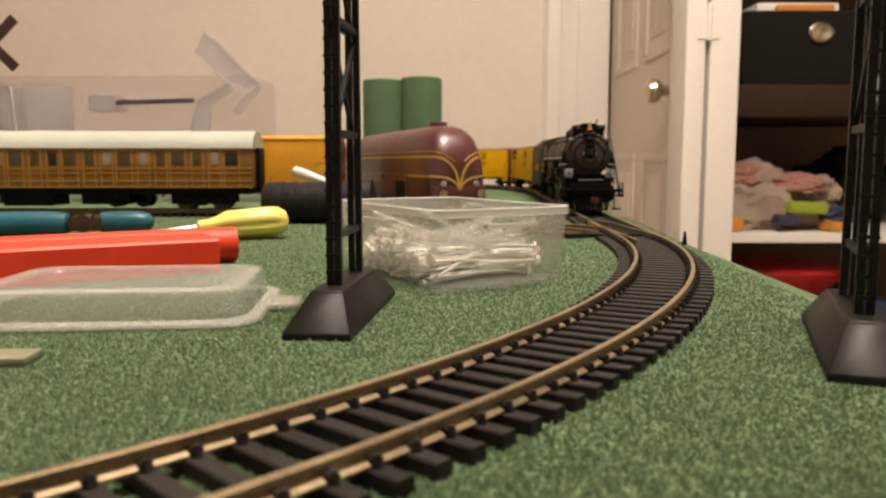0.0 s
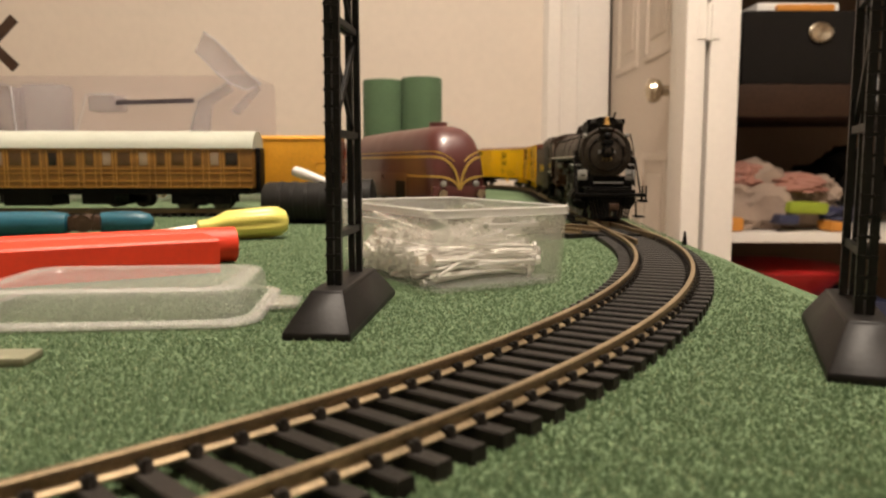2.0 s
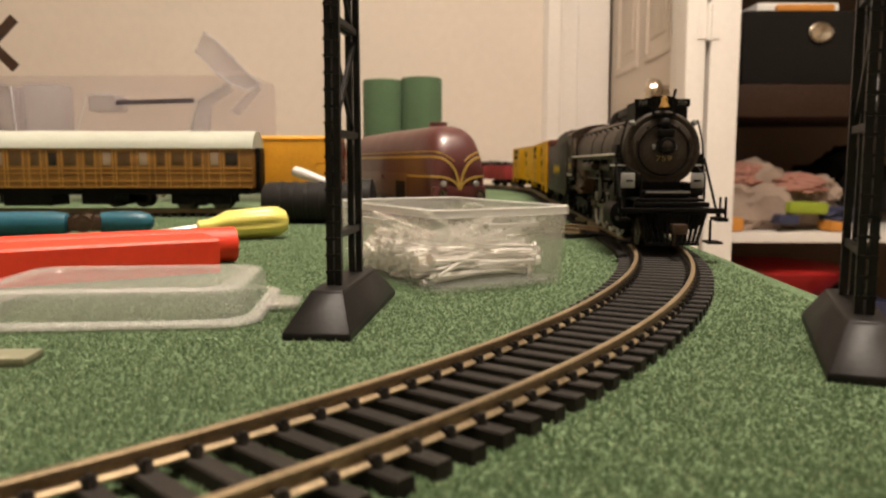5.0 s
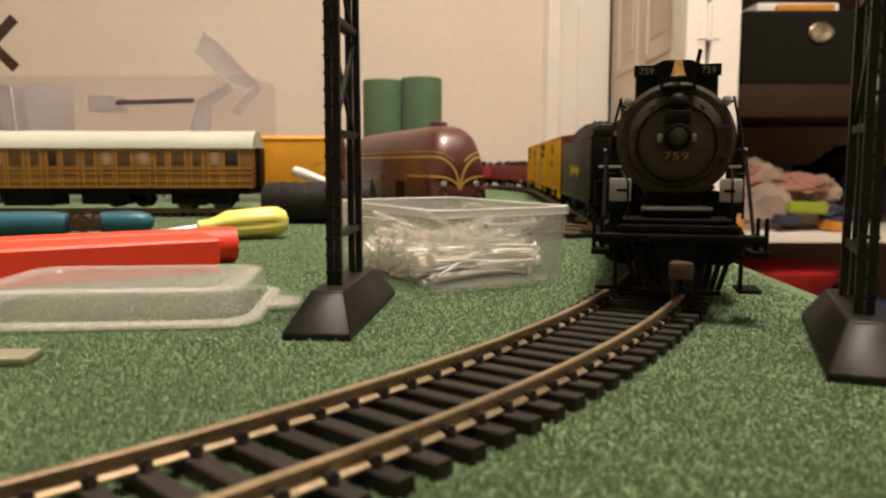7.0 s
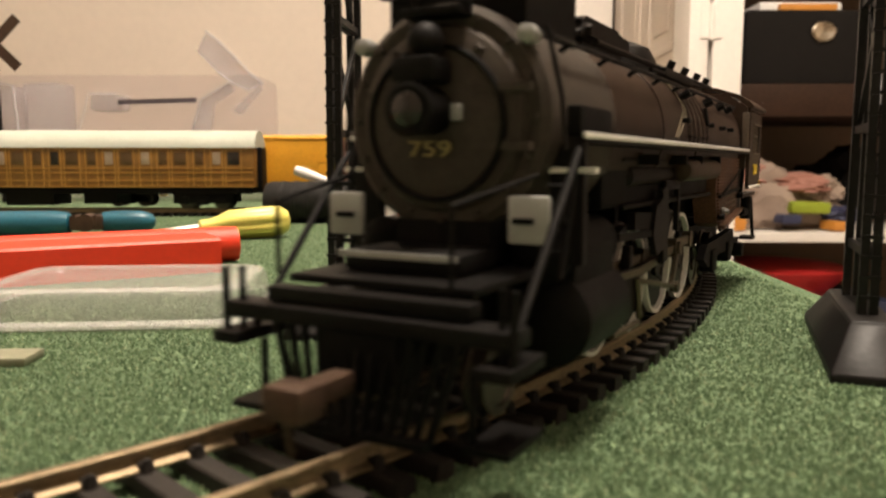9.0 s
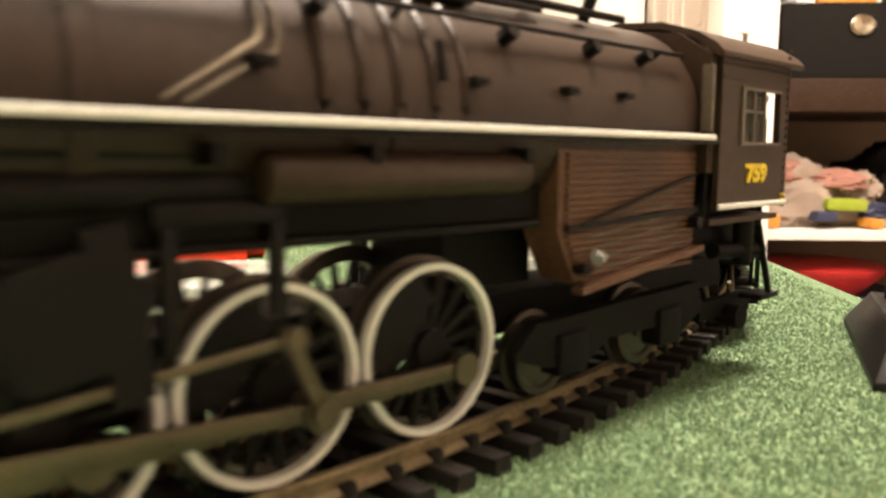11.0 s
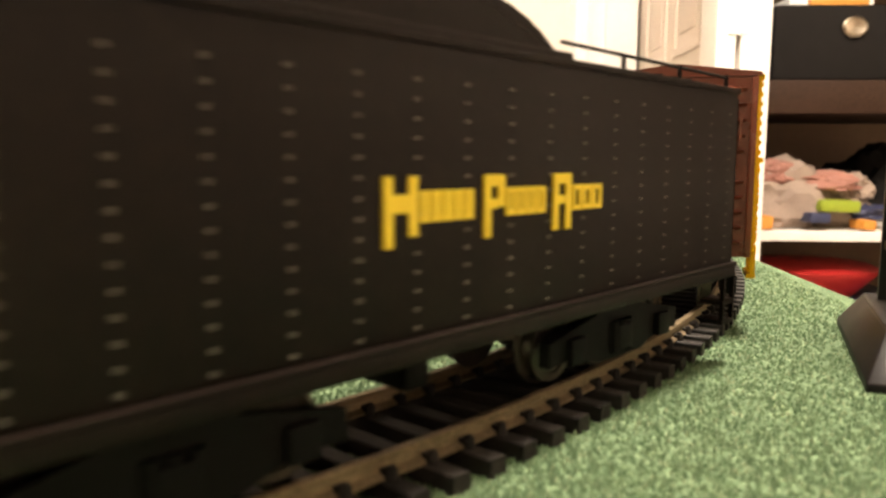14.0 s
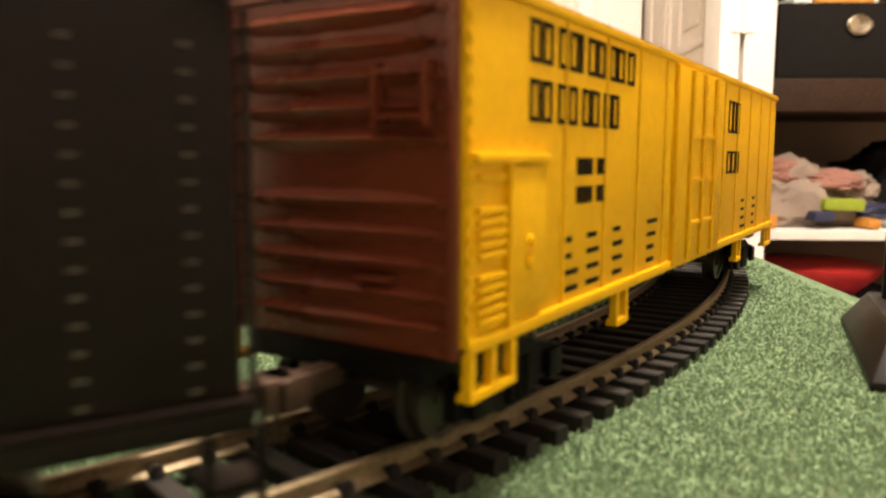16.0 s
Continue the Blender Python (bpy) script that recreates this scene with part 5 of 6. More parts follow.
        tube(arm, [(X(50), s * 15.2, 5.6), (X(65), s * 15.2, 5.0), (X(66), s * 15.2, 5.6), (X(64), s * 15.2, 12.6)], 0.55)
        part("combination_lever", arm, RODM, t, "dull brass combination lever")
        arm = B()
        bar(arm, (X(67), s * 15.2, 13.6), (X(50), s * 15.2, 14.4), 0.7, 1.1)
        part("slide_bar", arm, RODM, t, "dull brass slide bar")
        pieces("valve_link", bm, LOCO, t)
    return t, drivers, rods


DULLGREY = mat("dull_grey_digits", (0.16, 0.16, 0.15), 0.6, 0, 0.1, 200)
LAG2 = mat("pale_window_frame", (0.13, 0.10, 0.075), 0.5, 0, 0.2, 100)


# pale colour paints bright glints onto dark rivets; the grab iron shares it
RIVET = mat("pale_rivet_glint", (0.17, 0.15, 0.12), 0.35, 0.3, 0.3, 300)


def tender():
    t = thing("tender", "long black locomotive tender with yellow lettering", "tender", on_table(0, 0))

    def X(u):
        return 68.5 - u
    L = 137.0
    bm = B()
    box(bm, X(L), X(0), -16.6, 16.6, 11.8, 44.4, 0.5)
    part("tank", bm, TANK, t, "black riveted water tank")
    bm = B()
    prism(bm, [(X(3), 44.3), (X(3.4), 49.6), (X(5.5), 51.2), (X(66), 51.4), (X(73), 50.6), (X(79), 48.6), (X(83.6), 45.8), (X(85.2), 44.3)], -15.2, 15.2, "Y")
    bmesh.ops.bevel(bm, geom=[e for e in bm.edges], offset=1.0, segments=2, affect="EDGES")
    part("bunker", bm, TANK, t, "black coal bunker")
    bm = B()
    for s in (-1, 1):
        box(bm, X(85), X(2), sorted((s * 15.2, s * 16.0))[0], sorted((s * 15.2, s * 16.0))[1], 44.6, 45.6, 0.3)
    pieces("bunker_ledge", bm, TANK, t)
    bm = B()
    rng = random.Random(3)
    for k in range(160):
        c = Vector((X(rng.uniform(16, 62)), rng.uniform(-12, 12), 50.6 + rng.uniform(0, 1.6)))
        bmesh.ops.create_icosphere(bm, subdivisions=1, radius=rng.uniform(1.0, 2.0), matrix=Matrix.Translation(c))
    part("coal", bm, RUBBER, t)
    bm = B()
    for s in (-1, 1):
        y0, y1 = sorted((s * 16.5, s * 17.3))
        box(bm, X(L + 0.6), X(-0.6), y0, y1, 11.4, 13.4, 0.3)
        box(bm, X(L + 0.6), X(-0.6), sorted((s * 16.5, s * 17.6))[0], sorted((s * 16.5, s * 17.6))[1], 13.5, 14.0, 0.15)
        box(bm, X(L + 0.2), X(-0.2), sorted((s * 16.1, s * 16.95))[0], sorted((s * 16.1, s * 16.95))[1], 43.6, 44.6, 0.2)
    pieces("sill", bm, TANK, t)
    me = B()
    for k in range(14):
        box(me, -0.42, 0.42, -0.1, 0.17, 14.9 + 1.93 * k, 15.06 + 1.93 * k)
    rivets = meshed("rivet_strip", me, RIVET)
    me = B()
    for k in range(27):
        box(me, -0.42, 0.42, -0.1, 0.17, 14.9 + 0.97 * k, 15.04 + 0.97 * k)
    dense = meshed("rivet_strip", me, RIVET)
    for k in range(17):
        for s in (1, -1):
            part("rivet_strip", dense if k == 0 else rivets, None, t, "", mm(X(9.4 + 7.75 * k), s * 16.6, 0, 0, 0, 0 if s > 0 else 180))
    # yellow lettering as plain blocks: three words, each with a tall first block
    for n, x, w0, x1 in ((5, 51.2, 4.6, 64.8), (4, 66.4, 3.6, 78.4), (3, 79.8, 3.9, 91.4)):
        for s in (1, -1):
            bm = B()
            st = 1.15
            box(bm, 0, st, -0.2, 0.2, 0, 7.0)
            box(bm, w0 - st, w0, -0.2, 0.2, 3.4 if n == 4 else (0 if n == 3 else 1.0), 7.0)
            box(bm, st, w0 - st, -0.18, 0.18, 5.7 if n != 5 else 3.4, 7.0 if n != 5 else 5.2)
            if n != 5:
                box(bm, st, w0 - st, -0.18, 0.18, 3.2, 4.3)
            part("lettering", bm, GOLD, t, "tall yellow initial block", mm(X(x) if s > 0 else X(L - x), s * 16.7, 23.5, 0, 0, 180 if s > 0 else 0))
            wide = (x1 - x - w0 - 0.4) / n
            bm = blocks([wide - 0.3] * n, 3.2, 0.3, 0.62, 0.2)
            part("lettering", bm, GOLD, t, "row of yellow letter-sized blocks",
                 mm(X(x + w0 + 0.4) if s > 0 else X(L - x - w0 - 0.4), s * 16.7, 25.8, 0, 0, 180 if s > 0 else 0))
    # rear deck rail, ladder and front steps
    bm = B()
    box(bm, X(-0.5), X(-1.2), -15.8, 15.8, 12.2, 43.6, 0.2)
    box(bm, X(-1.4), X(-9), -15.0, 15.0, 11.4, 12.6, 0.3)
    box(bm, X(-1.4), X(-7.4), -15.2, 15.4, 12.8, 22.6, 0.5)
    box(bm, X(-1.2), X(-8.0), -15.4, 15.8, 22.7, 23.4, 0.2)
    for s in (-1, 1):
        rod(bm, (X(-9.6), s * 15.0, 8), (X(-11.0), s * 15.2, 15.5), 0.4, 6)
    for z in (16, 22, 28, 34):
        rod(bm, (X(-2.0), 9.5, z), (X(-2.0), 12.5, z), 0.35, 6)
    pieces("front_deck", bm, BLACK, t, "black tender front deck with tool boxes")
    bm = B()
    for s in (-1, 1):
        rod(bm, (X(-1.2), s * 17.0, 31.1), (X(9.0), s * 17.0, 31.1), 0.12, 6)
    pieces("grab_iron", bm, RIVET, t, "thin bright grab iron")
    bm = B()
    for s in (-1, 1):
        rod(bm, (X(83), s * 15.4, 46.8), (X(134), s * 15.4, 46.4), 0.28, 6)
        for u in (98.5, 116, 134):
            rod(bm, (X(u), s * 15.4, 44.3), (X(u), s * 15.4, 46.9), 0.4, 6)
        rod(bm, (X(-0.8), s * 16.4, 14), (X(-0.8), s * 16.4, 40), 0.4, 6)
        rod(bm, (X(L + 0.9), s * 15.9, 12), (X(L + 0.9), s * 15.9, 43), 0.4, 6)
        for z in (2.8, 6.4):
            box(bm, X(4), X(-2), sorted((s * 12.6, s * 16.9))[0], sorted((s * 12.6, s * 16.9))[1], z, z + 0.8)
            box(bm, X(L + 1.4), X(L - 3.5), sorted((s * 12.6, s * 16.9))[0], sorted((s * 12.6, s * 16.9))[1], z, z + 0.8)
        for u in (-1.4, 3.4, L - 3.2, L + 0.9):
            box(bm, X(u + 0.6), X(u), s * 16.5 - 0.4, s * 16.5 + 0.4, 2.8, 11.6)
    rod(bm, (X(106), 0, 44.3), (X(106), 0, 46.0), 5, 20)
    box(bm, X(134), X(120), -11, 11, 44.4, 45.6, 0.5)
    for u in (121, 126.5, 132):
        rod(bm, (X(u), 9, 45.4), (X(u), 9, 46.4), 1.0, 10)
    pieces("grab_rail", bm, TANK, t)
    bm = B()
    box(bm, X(L - 4), X(-6), -9, 9, 8.6, 11.6)
    box(bm, X(66), X(62), -9, 9, 5, 8.4, 0.6)
    box(bm, X(0), X(-16), -2.2, 2.2, 8, 10)
    part("underframe", bm, BLACK, t)
    bm = B()
    rod(bm, (X(-2), 11.5, 10.5), (X(-6), 12.2, 3.6), 0.35, 6)
    rod(bm, (X(-6), 12.2, 3.6), (X(-12), 11.2, 8.5), 0.35, 6)
    rod(bm, (X(-2), 6.5, 10.0), (X(-7), 7.4, 3.4), 0.35, 6)
    rod(bm, (X(-7), 7.4, 3.4), (X(-13), 6.5, 8.0), 0.35, 6)
    pieces("pickup_wire", bm, RODM, t, "pale wire between tender and engine")
    for c in (31, 105):
        truck(t, X(c), [X(c - 13), X(c), X(c + 13)], 5.2, 30, 11.6)
    coupler(t, X(L), -1)
    return t


def reefer(label, moving=True, m=None):
    t = thing("refrigerator_wagon", label, "freight wagon", m or on_table(0, 0), "yellow wagons")
    h = 87.5
    mat_y = YELLOW if moving else YELLOW2
    bm = B()
    box(bm, -h + 0.6, h - 0.6, -16.6, 16.6, 11.0, 47.2)
    part("core", bm, BROWN, t)
    for s in (-1, 1):
        y0, y1 = sorted((s * 16.6, s * 17.6))
        bm = B()
        box(bm, -h, h, y0, y1, 11.4, 47.6, 0.25)
        part("side_panel", bm, mat_y, t, "yellow wagon side")
        y2, y3 = sorted((s * 17.5, s * 18.1))
        bm = B()
        box(bm, -h, h, y2, y3, 10.8, 12.4, 0.25)
        box(bm, -h, h, y2, y3, 46.6, 47.8, 0.2)
        part("sill", bm, mat_y, t)
        for x in [-78, -64, -50, -36, -22, 22, 36, 50, 64]:
            bm = B()
            box(bm, x - 0.35, x + 0.35, y2, sorted((s * 17.5, s * 17.85))[1] if s > 0 else y3, 12.4, 46.6) if s > 0 else box(bm, x - 0.35, x + 0.35, -17.85, -17.5, 12.4, 46.6)
            part("panel_seam", bm, mat_y, t)
        # sliding door in the middle
        bm = B()
        box(bm, -17, 17, sorted((s * 17.5, s * 18.5))[0], sorted((s * 17.5, s * 18.5))[1], 11.6, 46.4, 0.2)
        for x in (-9, 0, 9):
            rod(bm, (x, s * 18.8, 12), (x, s * 18.8, 46), 0.5, 8)
        for z in (18, 26, 34):
            box(bm, -8.6, 8.6, sorted((s * 18.5, s * 18.9))[0], sorted((s * 18.5, s * 18.9))[1], z, z + 0.7)
        pieces("door", bm, mat_y, t, "yellow plug door")
        # equipment door with louvres near one end
        e = h - 2.2
        bm = B()
        box(bm, e - 15, e - 6.5, sorted((s * 17.5, s * 18.3))[0], sorted((s * 17.5, s * 18.3))[1], 14.2, 29.6, 0.3)
        box(bm, e - 15.6, e + 1.6, sorted((s * 17.5, s * 18.6))[0], sorted((s * 17.5, s * 18.6))[1], 29.8, 30.9, 0.2)
        box(bm, e - 6.3, e - 5.6, sorted((s * 17.5, s * 18.5))[0], sorted((s * 17.5, s * 18.5))[1], 12.4, 29.8)
        rod(bm, (e - 10.6, s * 18.2, 19), (e - 10.6, s * 18.9, 19), 0.8, 8)
        rod(bm, (e - 10.6, s * 18.2, 21.4), (e - 10.6, s * 18.9, 21.4), 0.6, 8)
        part("equipment_door", bm, mat_y, t)
        for z in [13.4 + 1.13 * k for k in range(14)]:
            if k_gap(z):
                continue
            bm = B()
            box(bm, e - 5.2, e + 0.4, sorted((s * 17.5, s * 18.25))[0], sorted((s * 17.5, s * 18.25))[1], z, z + 0.7, 0.1)
            part("louvre", bm, mat_y, t)
        bm = B()
        for k in range(18):
            box(bm, h - 0.9, h - 0.1, sorted((s * 17.5, s * 17.95))[0], sorted((s * 17.5, s * 17.95))[1], 12 + 1.95 * k, 12.9 + 1.95 * k)
        part("rivet_row", bm, mat_y, t)
        for c in (h - 5.4, -h + 5.4, 42, -42):
            wdt = 9 if abs(c) > 60 else 4
            bm = B()
            n = 3 if wdt > 5 else 2
            for k in range(n):
                x = c - wdt / 2 + wdt * k / (n - 1)
                box(bm, x - 0.55, x + 0.55, sorted((s * 16.9, s * 18))[0], sorted((s * 16.9, s * 18))[1], 6.6, 10.9)
            box(bm, c - wdt / 2 - 0.5, c + wdt / 2 + 0.5, sorted((s * 16.3, s * 18.1))[0], sorted((s * 16.3, s * 18.1))[1], 5.8, 6.7)
            part("stirrup_step", bm, mat_y, t, "yellow stirrup step")
        # dark lettering as plain blocks on each side of the door
        if moving:
            for x0, z, hh, widths in ((74, 40.9, 4.7, [2.6, 2.6, -1.2, 2.6, 2.6, 1.0, -1.2, 2.8, 2.6, -1.2, 2.6, 2.8, -1.0, 2.8]),
                                      (74, 34.4, 4.7, [2.6, 2.6, -1.2, 2.6, 2.6, -1.2, 2.6, 2.6, -1.2, 2.6, 2.6]),
                                      (60, 28.2, 2.2, [1.3, 1.3, 1.3, -1.2, 1.3, 1.3]), (60, 24.6, 2.2, [1.3, 1.3, 1.3, -1.2, 1.3, 1.3]),
                                      (-26, 36, 7, [4, 3, 3]), (-26, 27, 5, [4, 4, 3])):
                bm = blocks(widths, hh, 0.6, 0.58 if hh > 3 else 0.4, 0.2)
                xx = x0 if s > 0 else -x0
                part("lettering", bm, BLACK, t, "row of dark letter-sized blocks", mm(xx, s * 17.62, z, 0, 0, 180 if s > 0 else 0))
            bm = B()
            rng = random.Random(2)
            for x0 in (64, 56, 46, 30, -44, -58):
                for k in range(4):
                    w = rng.uniform(2.5, 5)
                    box(bm, x0 - w, x0, sorted((s * 17.5, s * 17.72))[0], sorted((s * 17.5, s * 17.72))[1], 13.6 + 2.1 * k, 14.3 + 2.1 * k)
            pieces("data_bar", bm, BLACK, t)
    # ribbed ends
    for s in (-1, 1):
        bm = B()
        box(bm, sorted((s * (h - 0.7), s * h))[0], sorted((s * (h - 0.7), s * h))[1], -16.6, 16.6, 10.2, 47.2)
        for y in (-16.2, 16.2):
            box(bm, sorted((s * h, s * (h + 0.7)))[0], sorted((s * h, s * (h + 0.7)))[1], y - 0.7, y + 0.7, 10.2, 47.2, 0.2)
        part("end_panel", bm, BROWN, t, "brown ribbed wagon end")
        for k in range(11):
            z = 13.2 + 3.15 * k
            if k == 5:
                continue
            bm = B()
            pts = [(-14.8, 0.2), (-11, 0.95), (-3, 1.4), (0, 1.15), (3, 1.4), (11, 0.95), (14.8, 0.2)]
            lo = [bm.verts.new((s * h, y, z - w)) for y, w in pts]
            mid = [bm.verts.new((s * (h + 1.3), y, z + 0.2)) for y, w in pts]
            up = [bm.verts.new((s * h, y, z + w)) for y, w in pts]
            for a, b in zip((lo, mid), (mid, up)):
                for j in range(len(pts) - 1):
                    bm.faces.new((a[j], a[j + 1], b[j + 1], b[j]))
            bmesh.ops.recalc_face_normals(bm, faces=bm.faces)
            part("rib", bm, BROWN, t)
            bm = B()
            rod(bm, (s * (h + 0.5), 15.0, z), (s * (h + 1.0), 15.0, z), 0.45, 8)
            rod(bm, (s * (h + 0.5), -15.0, z), (s * (h + 1.0), -15.0, z), 0.45, 8)
            pieces("bolt", bm, BROWN, t)
        bm = B()
        for z in (34.2, 38.6):
            box(bm, sorted((s * h, s * (h + 2.0)))[0], sorted((s * h, s * (h + 2.0)))[1], 7, 14, z, z + 0.5)
        for y in (7.2, 13.6):
            box(bm, sorted((s * h, s * (h + 1.9)))[0], sorted((s * h, s * (h + 1.9)))[1], y - 0.3, y + 0.3, 33.4, 39.8)
        box(bm, sorted((s * h, s * (h + 1.4)))[0], sorted((s * h, s * (h + 1.4)))[1], 4, 9, 17.6, 18.1)
        part("brake_platform", bm, BROWN, t)
        coupler(t, s * h, s)
        bm = B()
        box(bm, sorted((s * (h - 6), s * (h + 1)))[0], sorted((s * (h - 6), s * (h + 1)))[1], -13, 13, 7.4, 10.2, 0.4)
        part("end_beam", bm, BLACK, t)
    bm = B()
    prism(bm, [(-17.8, 47.4), (-17.4, 48.2), (0, 50.2), (17.4, 48.2), (17.8, 47.4)], -h - 0.4, h + 0.4, "X")
    for k in range(13):
        x = -h + 7 + k * 13.4
        prism(bm, [(-17, 48.2), (0, 50.7), (17, 48.2)], x - 0.6, x + 0.6, "X")
    part("roof", bm, BROWN if moving else YELLOW2, t)
    bm = B()
    box(bm, -h + 4, h - 4, -8, 8, 7.5, 10.2)
    part("underframe", bm, BLACK, t)
    for ob in t.children:                    # the body rides high on its trucks
        if not ob.name.startswith("coupler"):
            ob.location.z += 1.8 * MM
            ob.location.y *= 0.955
            ob.scale.y *= 0.955
    for c in (69, -69):
        truck(t, c, [c - 10, c + 10], 5.2, 20, 12.2) if moving else truck_still(t, c)
    return t


def k_gap(z):
    return 18.5 < z < 19.6 or 25.8 < z < 27.0


def truck_still(t, c):
    n = len(ROLLING)
    truck(t, c, [c - 10, c + 10], 5.2, 20, 12.2)
    del ROLLING[n:]


def gondola():
    t = thing("open_wagon", "low dark red open wagon with a dark load", "freight wagon", on_table(0, 0), "red open wagons")
    h = 74
    bm = B()
    box(bm, -h, h, -16.4, 16.4, 9.6, 12, 0.3)
    for s in (-1, 1):
        box(bm, -h, h, s * 16.4 - 0.6, s * 16.4 + 0.6, 9.4, 28.6, 0.2)
        box(bm, s * h - 0.6, s * h + 0.6, -15.7, 15.7, 9.4, 28.6, 0.2)
    part("body", bm, REDCAR, t)
    for k in range(11):
        for s in (-1, 1):
            bm = B()
            box(bm, -h + 3 + 14 * k, -h + 5 + 14 * k, sorted((s * 16.9, s * 17.9))[0], sorted((s * 16.9, s * 17.9))[1], 10, 28.2, 0.2)
            part("rib", bm, REDCAR, t)
    bm = B()
    rng = random.Random(6)
    for k in range(120):
        c = Vector((rng.uniform(-h + 5, h - 5), rng.uniform(-13, 13), 26 + rng.uniform(0, 5)))
        bmesh.ops.create_icosphere(bm, subdivisions=1, radius=rng.uniform(2.5, 5), matrix=Matrix.Translation(c) @ Matrix.Rotation(rng.random() * 6, 4, (1, 1, 0)))
    part("load", bm, RUBBER, t, "lumpy dark load")
    for c in (50, -50):
        truck(t, c, [c - 10, c + 10], 5.2, 20, 12.2)
    coupler(t, h, 1)
    coupler(t, -h, -1)
    return t


def streamliner():
    """Maroon streamlined engine; local x forward, nose at x = 0."""
    d = Vector((70, -190)).normalized()
    t = thing("streamlined_locomotive", "maroon streamlined model locomotive with gilt stripes", "locomotive",
              pose(9.5 * MM, 456 * MM, TABLE + RAIL * MM, 0, 0, math.degrees(math.atan2(d.y, d.x))) @ Matrix.Diagonal((1.06, 1.09, 1.06, 1)))
    secs = [(-1.0, 0.0, 27), (-0.5, 0.25, 31), (1.5, 0.55, 37), (5, 0.8, 43), (10, 0.92, 48), (16, 0.97, 50.4), (24, 1, 51.6), (60, 1, 51.6), (120, 1, 51.6), (178, 1, 51)]
    n = 26

    def ring(u, k, top):
        pts = []
        w = 17.2 * (0.74 + 0.26 * k) if k < 1 else 17.2
        lo = 8.0
        for i in range(n):
            a = math.pi * i / (n - 1)
            ca, sa = math.cos(a), math.sin(a)
            y = w * math.copysign(abs(ca) ** 0.62, ca)
            z = lo + (top - lo) * sa ** 0.55
            pts.append((-u, y, z))
        return pts
    bm = B()
    rings = [[bm.verts.new(p) for p in ring(*s)] for s in secs]
    for a, b in zip(rings, rings[1:]):
        for k in range(n - 1):
            bm.faces.new((a[k], a[k + 1], b[k + 1], b[k]))
    bm.faces.new(rings[0])
    bm.faces.new(rings[-1])
    bmesh.ops.recalc_face_normals(bm, faces=bm.faces)
    part("casing", bm, MAROON, t, "glossy maroon streamlined casing")
    bm = B()
    box(bm, -3, 1.5, -15.6, 15.6, 8, 17, 1.2)
    part("front_skirt", bm, MAROON, t)
    bm = B()
    lathe(bm, [(50.5, 5.5), (54, 5.2), (54.2, 4.2), (52, 3.6)], "Z", 24, (-34, 0, 0))
    part("chimney", bm, MAROON, t)
    # gilt stripes sweeping over the nose to a point
    def wrap(u, zz):
        top = np.interp(u, [s[0] for s in secs], [s[2] for s in secs])
        k = np.interp(u, [s[0] for s in secs], [s[1] for s in secs])
        w = 17.2 * (0.74 + 0.26 * k) if k < 1 else 17.2
        q = min(1.0, max(0.0, (zz - 8.0) / (top - 8.0)))
        sa = q ** (1 / 0.55)
        a = math.asin(min(1, sa))
        return w * max(0.0, math.cos(a)) ** 0.62
    def skin_u(y, z):
        u = -1.0
        while u < 40 and wrap(u, z) < y:
            u += 0.1
        return u
    for s in (-1, 1):
        for z0, zr, wd in ((16.0, 33.5, 1.3), (15.0, 22.5, 1.2), (31.0, 36.5, 0.6)):
            bm = B()
            prev = None
            for i in range(44):
                f = i / 43
                if f < 0.6:
                    g = f / 0.6
                    y = 0.4 + 15.2 * g ** 1.6
                    z = z0 + (zr - z0) * (1 - (1 - g) ** 2.2)
                    if z0 > 30:
                        y = 3 + 12.6 * g
                    u = skin_u(y, z)
                    start = u
                else:
                    z = zr
                    u = start + (f - 0.6) / 0.4 * (170 - start)
                    y = wrap(u, z)
                p = Vector((-u + 0.25, s * (y + 0.1), z))
                if prev is not None:
                    bar(bm, prev, p, 0.6, wd)
                prev = p
            part("stripe", bm, STRIPE, t, "gilt stripe sweeping back from the nose")
    for s in (-1, 1):
        bm = B()
        box(bm, -178, -40, s * 17.3 - 0.3, s * 17.3 + 0.3, 10, 24)
        part("valance", bm, MAROON2, t)
        bm = B()
        box(bm, -62, -44, s * 17.6 - 0.3, s * 17.6 + 0.3, 8, 19)
        part("cylinder_opening", bm, BLACK, t)
        bm = B()
        rod(bm, (1.2, s * 11, 13), (5.5, s * 11, 13), 2.4, 14)
        part("buffer", bm, NICKEL, t)
        bm = B()
        lathe(bm, [(-1.5, 1.8), (0.6, 1.8), (1.0, 0.4)], "X", 14, (1.4, s * 9.5, 18.4))
        part("front_lamp", bm, GREY, t)
    for u in (52, 80, 108, 136):
        wheelset(9, t, -u, 8.3)
    bm = B()
    box(bm, -172, -6, -7, 7, 6, 12)
    part("frame", bm, BLACK, t)
    # tender behind
    tt = thing("streamlined_tender", "maroon tender behind the streamlined locomotive", "tender",
               pose((9 - d.x * 188) * MM, (458 - d.y * 188) * MM, TABLE + RAIL * MM, 0, 0, math.degrees(math.atan2(d.y, d.x))))
    bm = B()
    prism(bm, [(-17.2, 8), (-17.2, 42), (-14, 47.5), (-6, 49.5), (6, 49.5), (14, 47.5), (17.2, 42), (17.2, 8)], -95, 0, "X")
    part("tank", bm, MAROON2, tt)
    for s in (-1, 1):
        bm = B()
        for z in (24, 30):
            box(bm, -95, 0, s * 17.3 - 0.2, s * 17.3 + 0.2, z, z + 1.1)
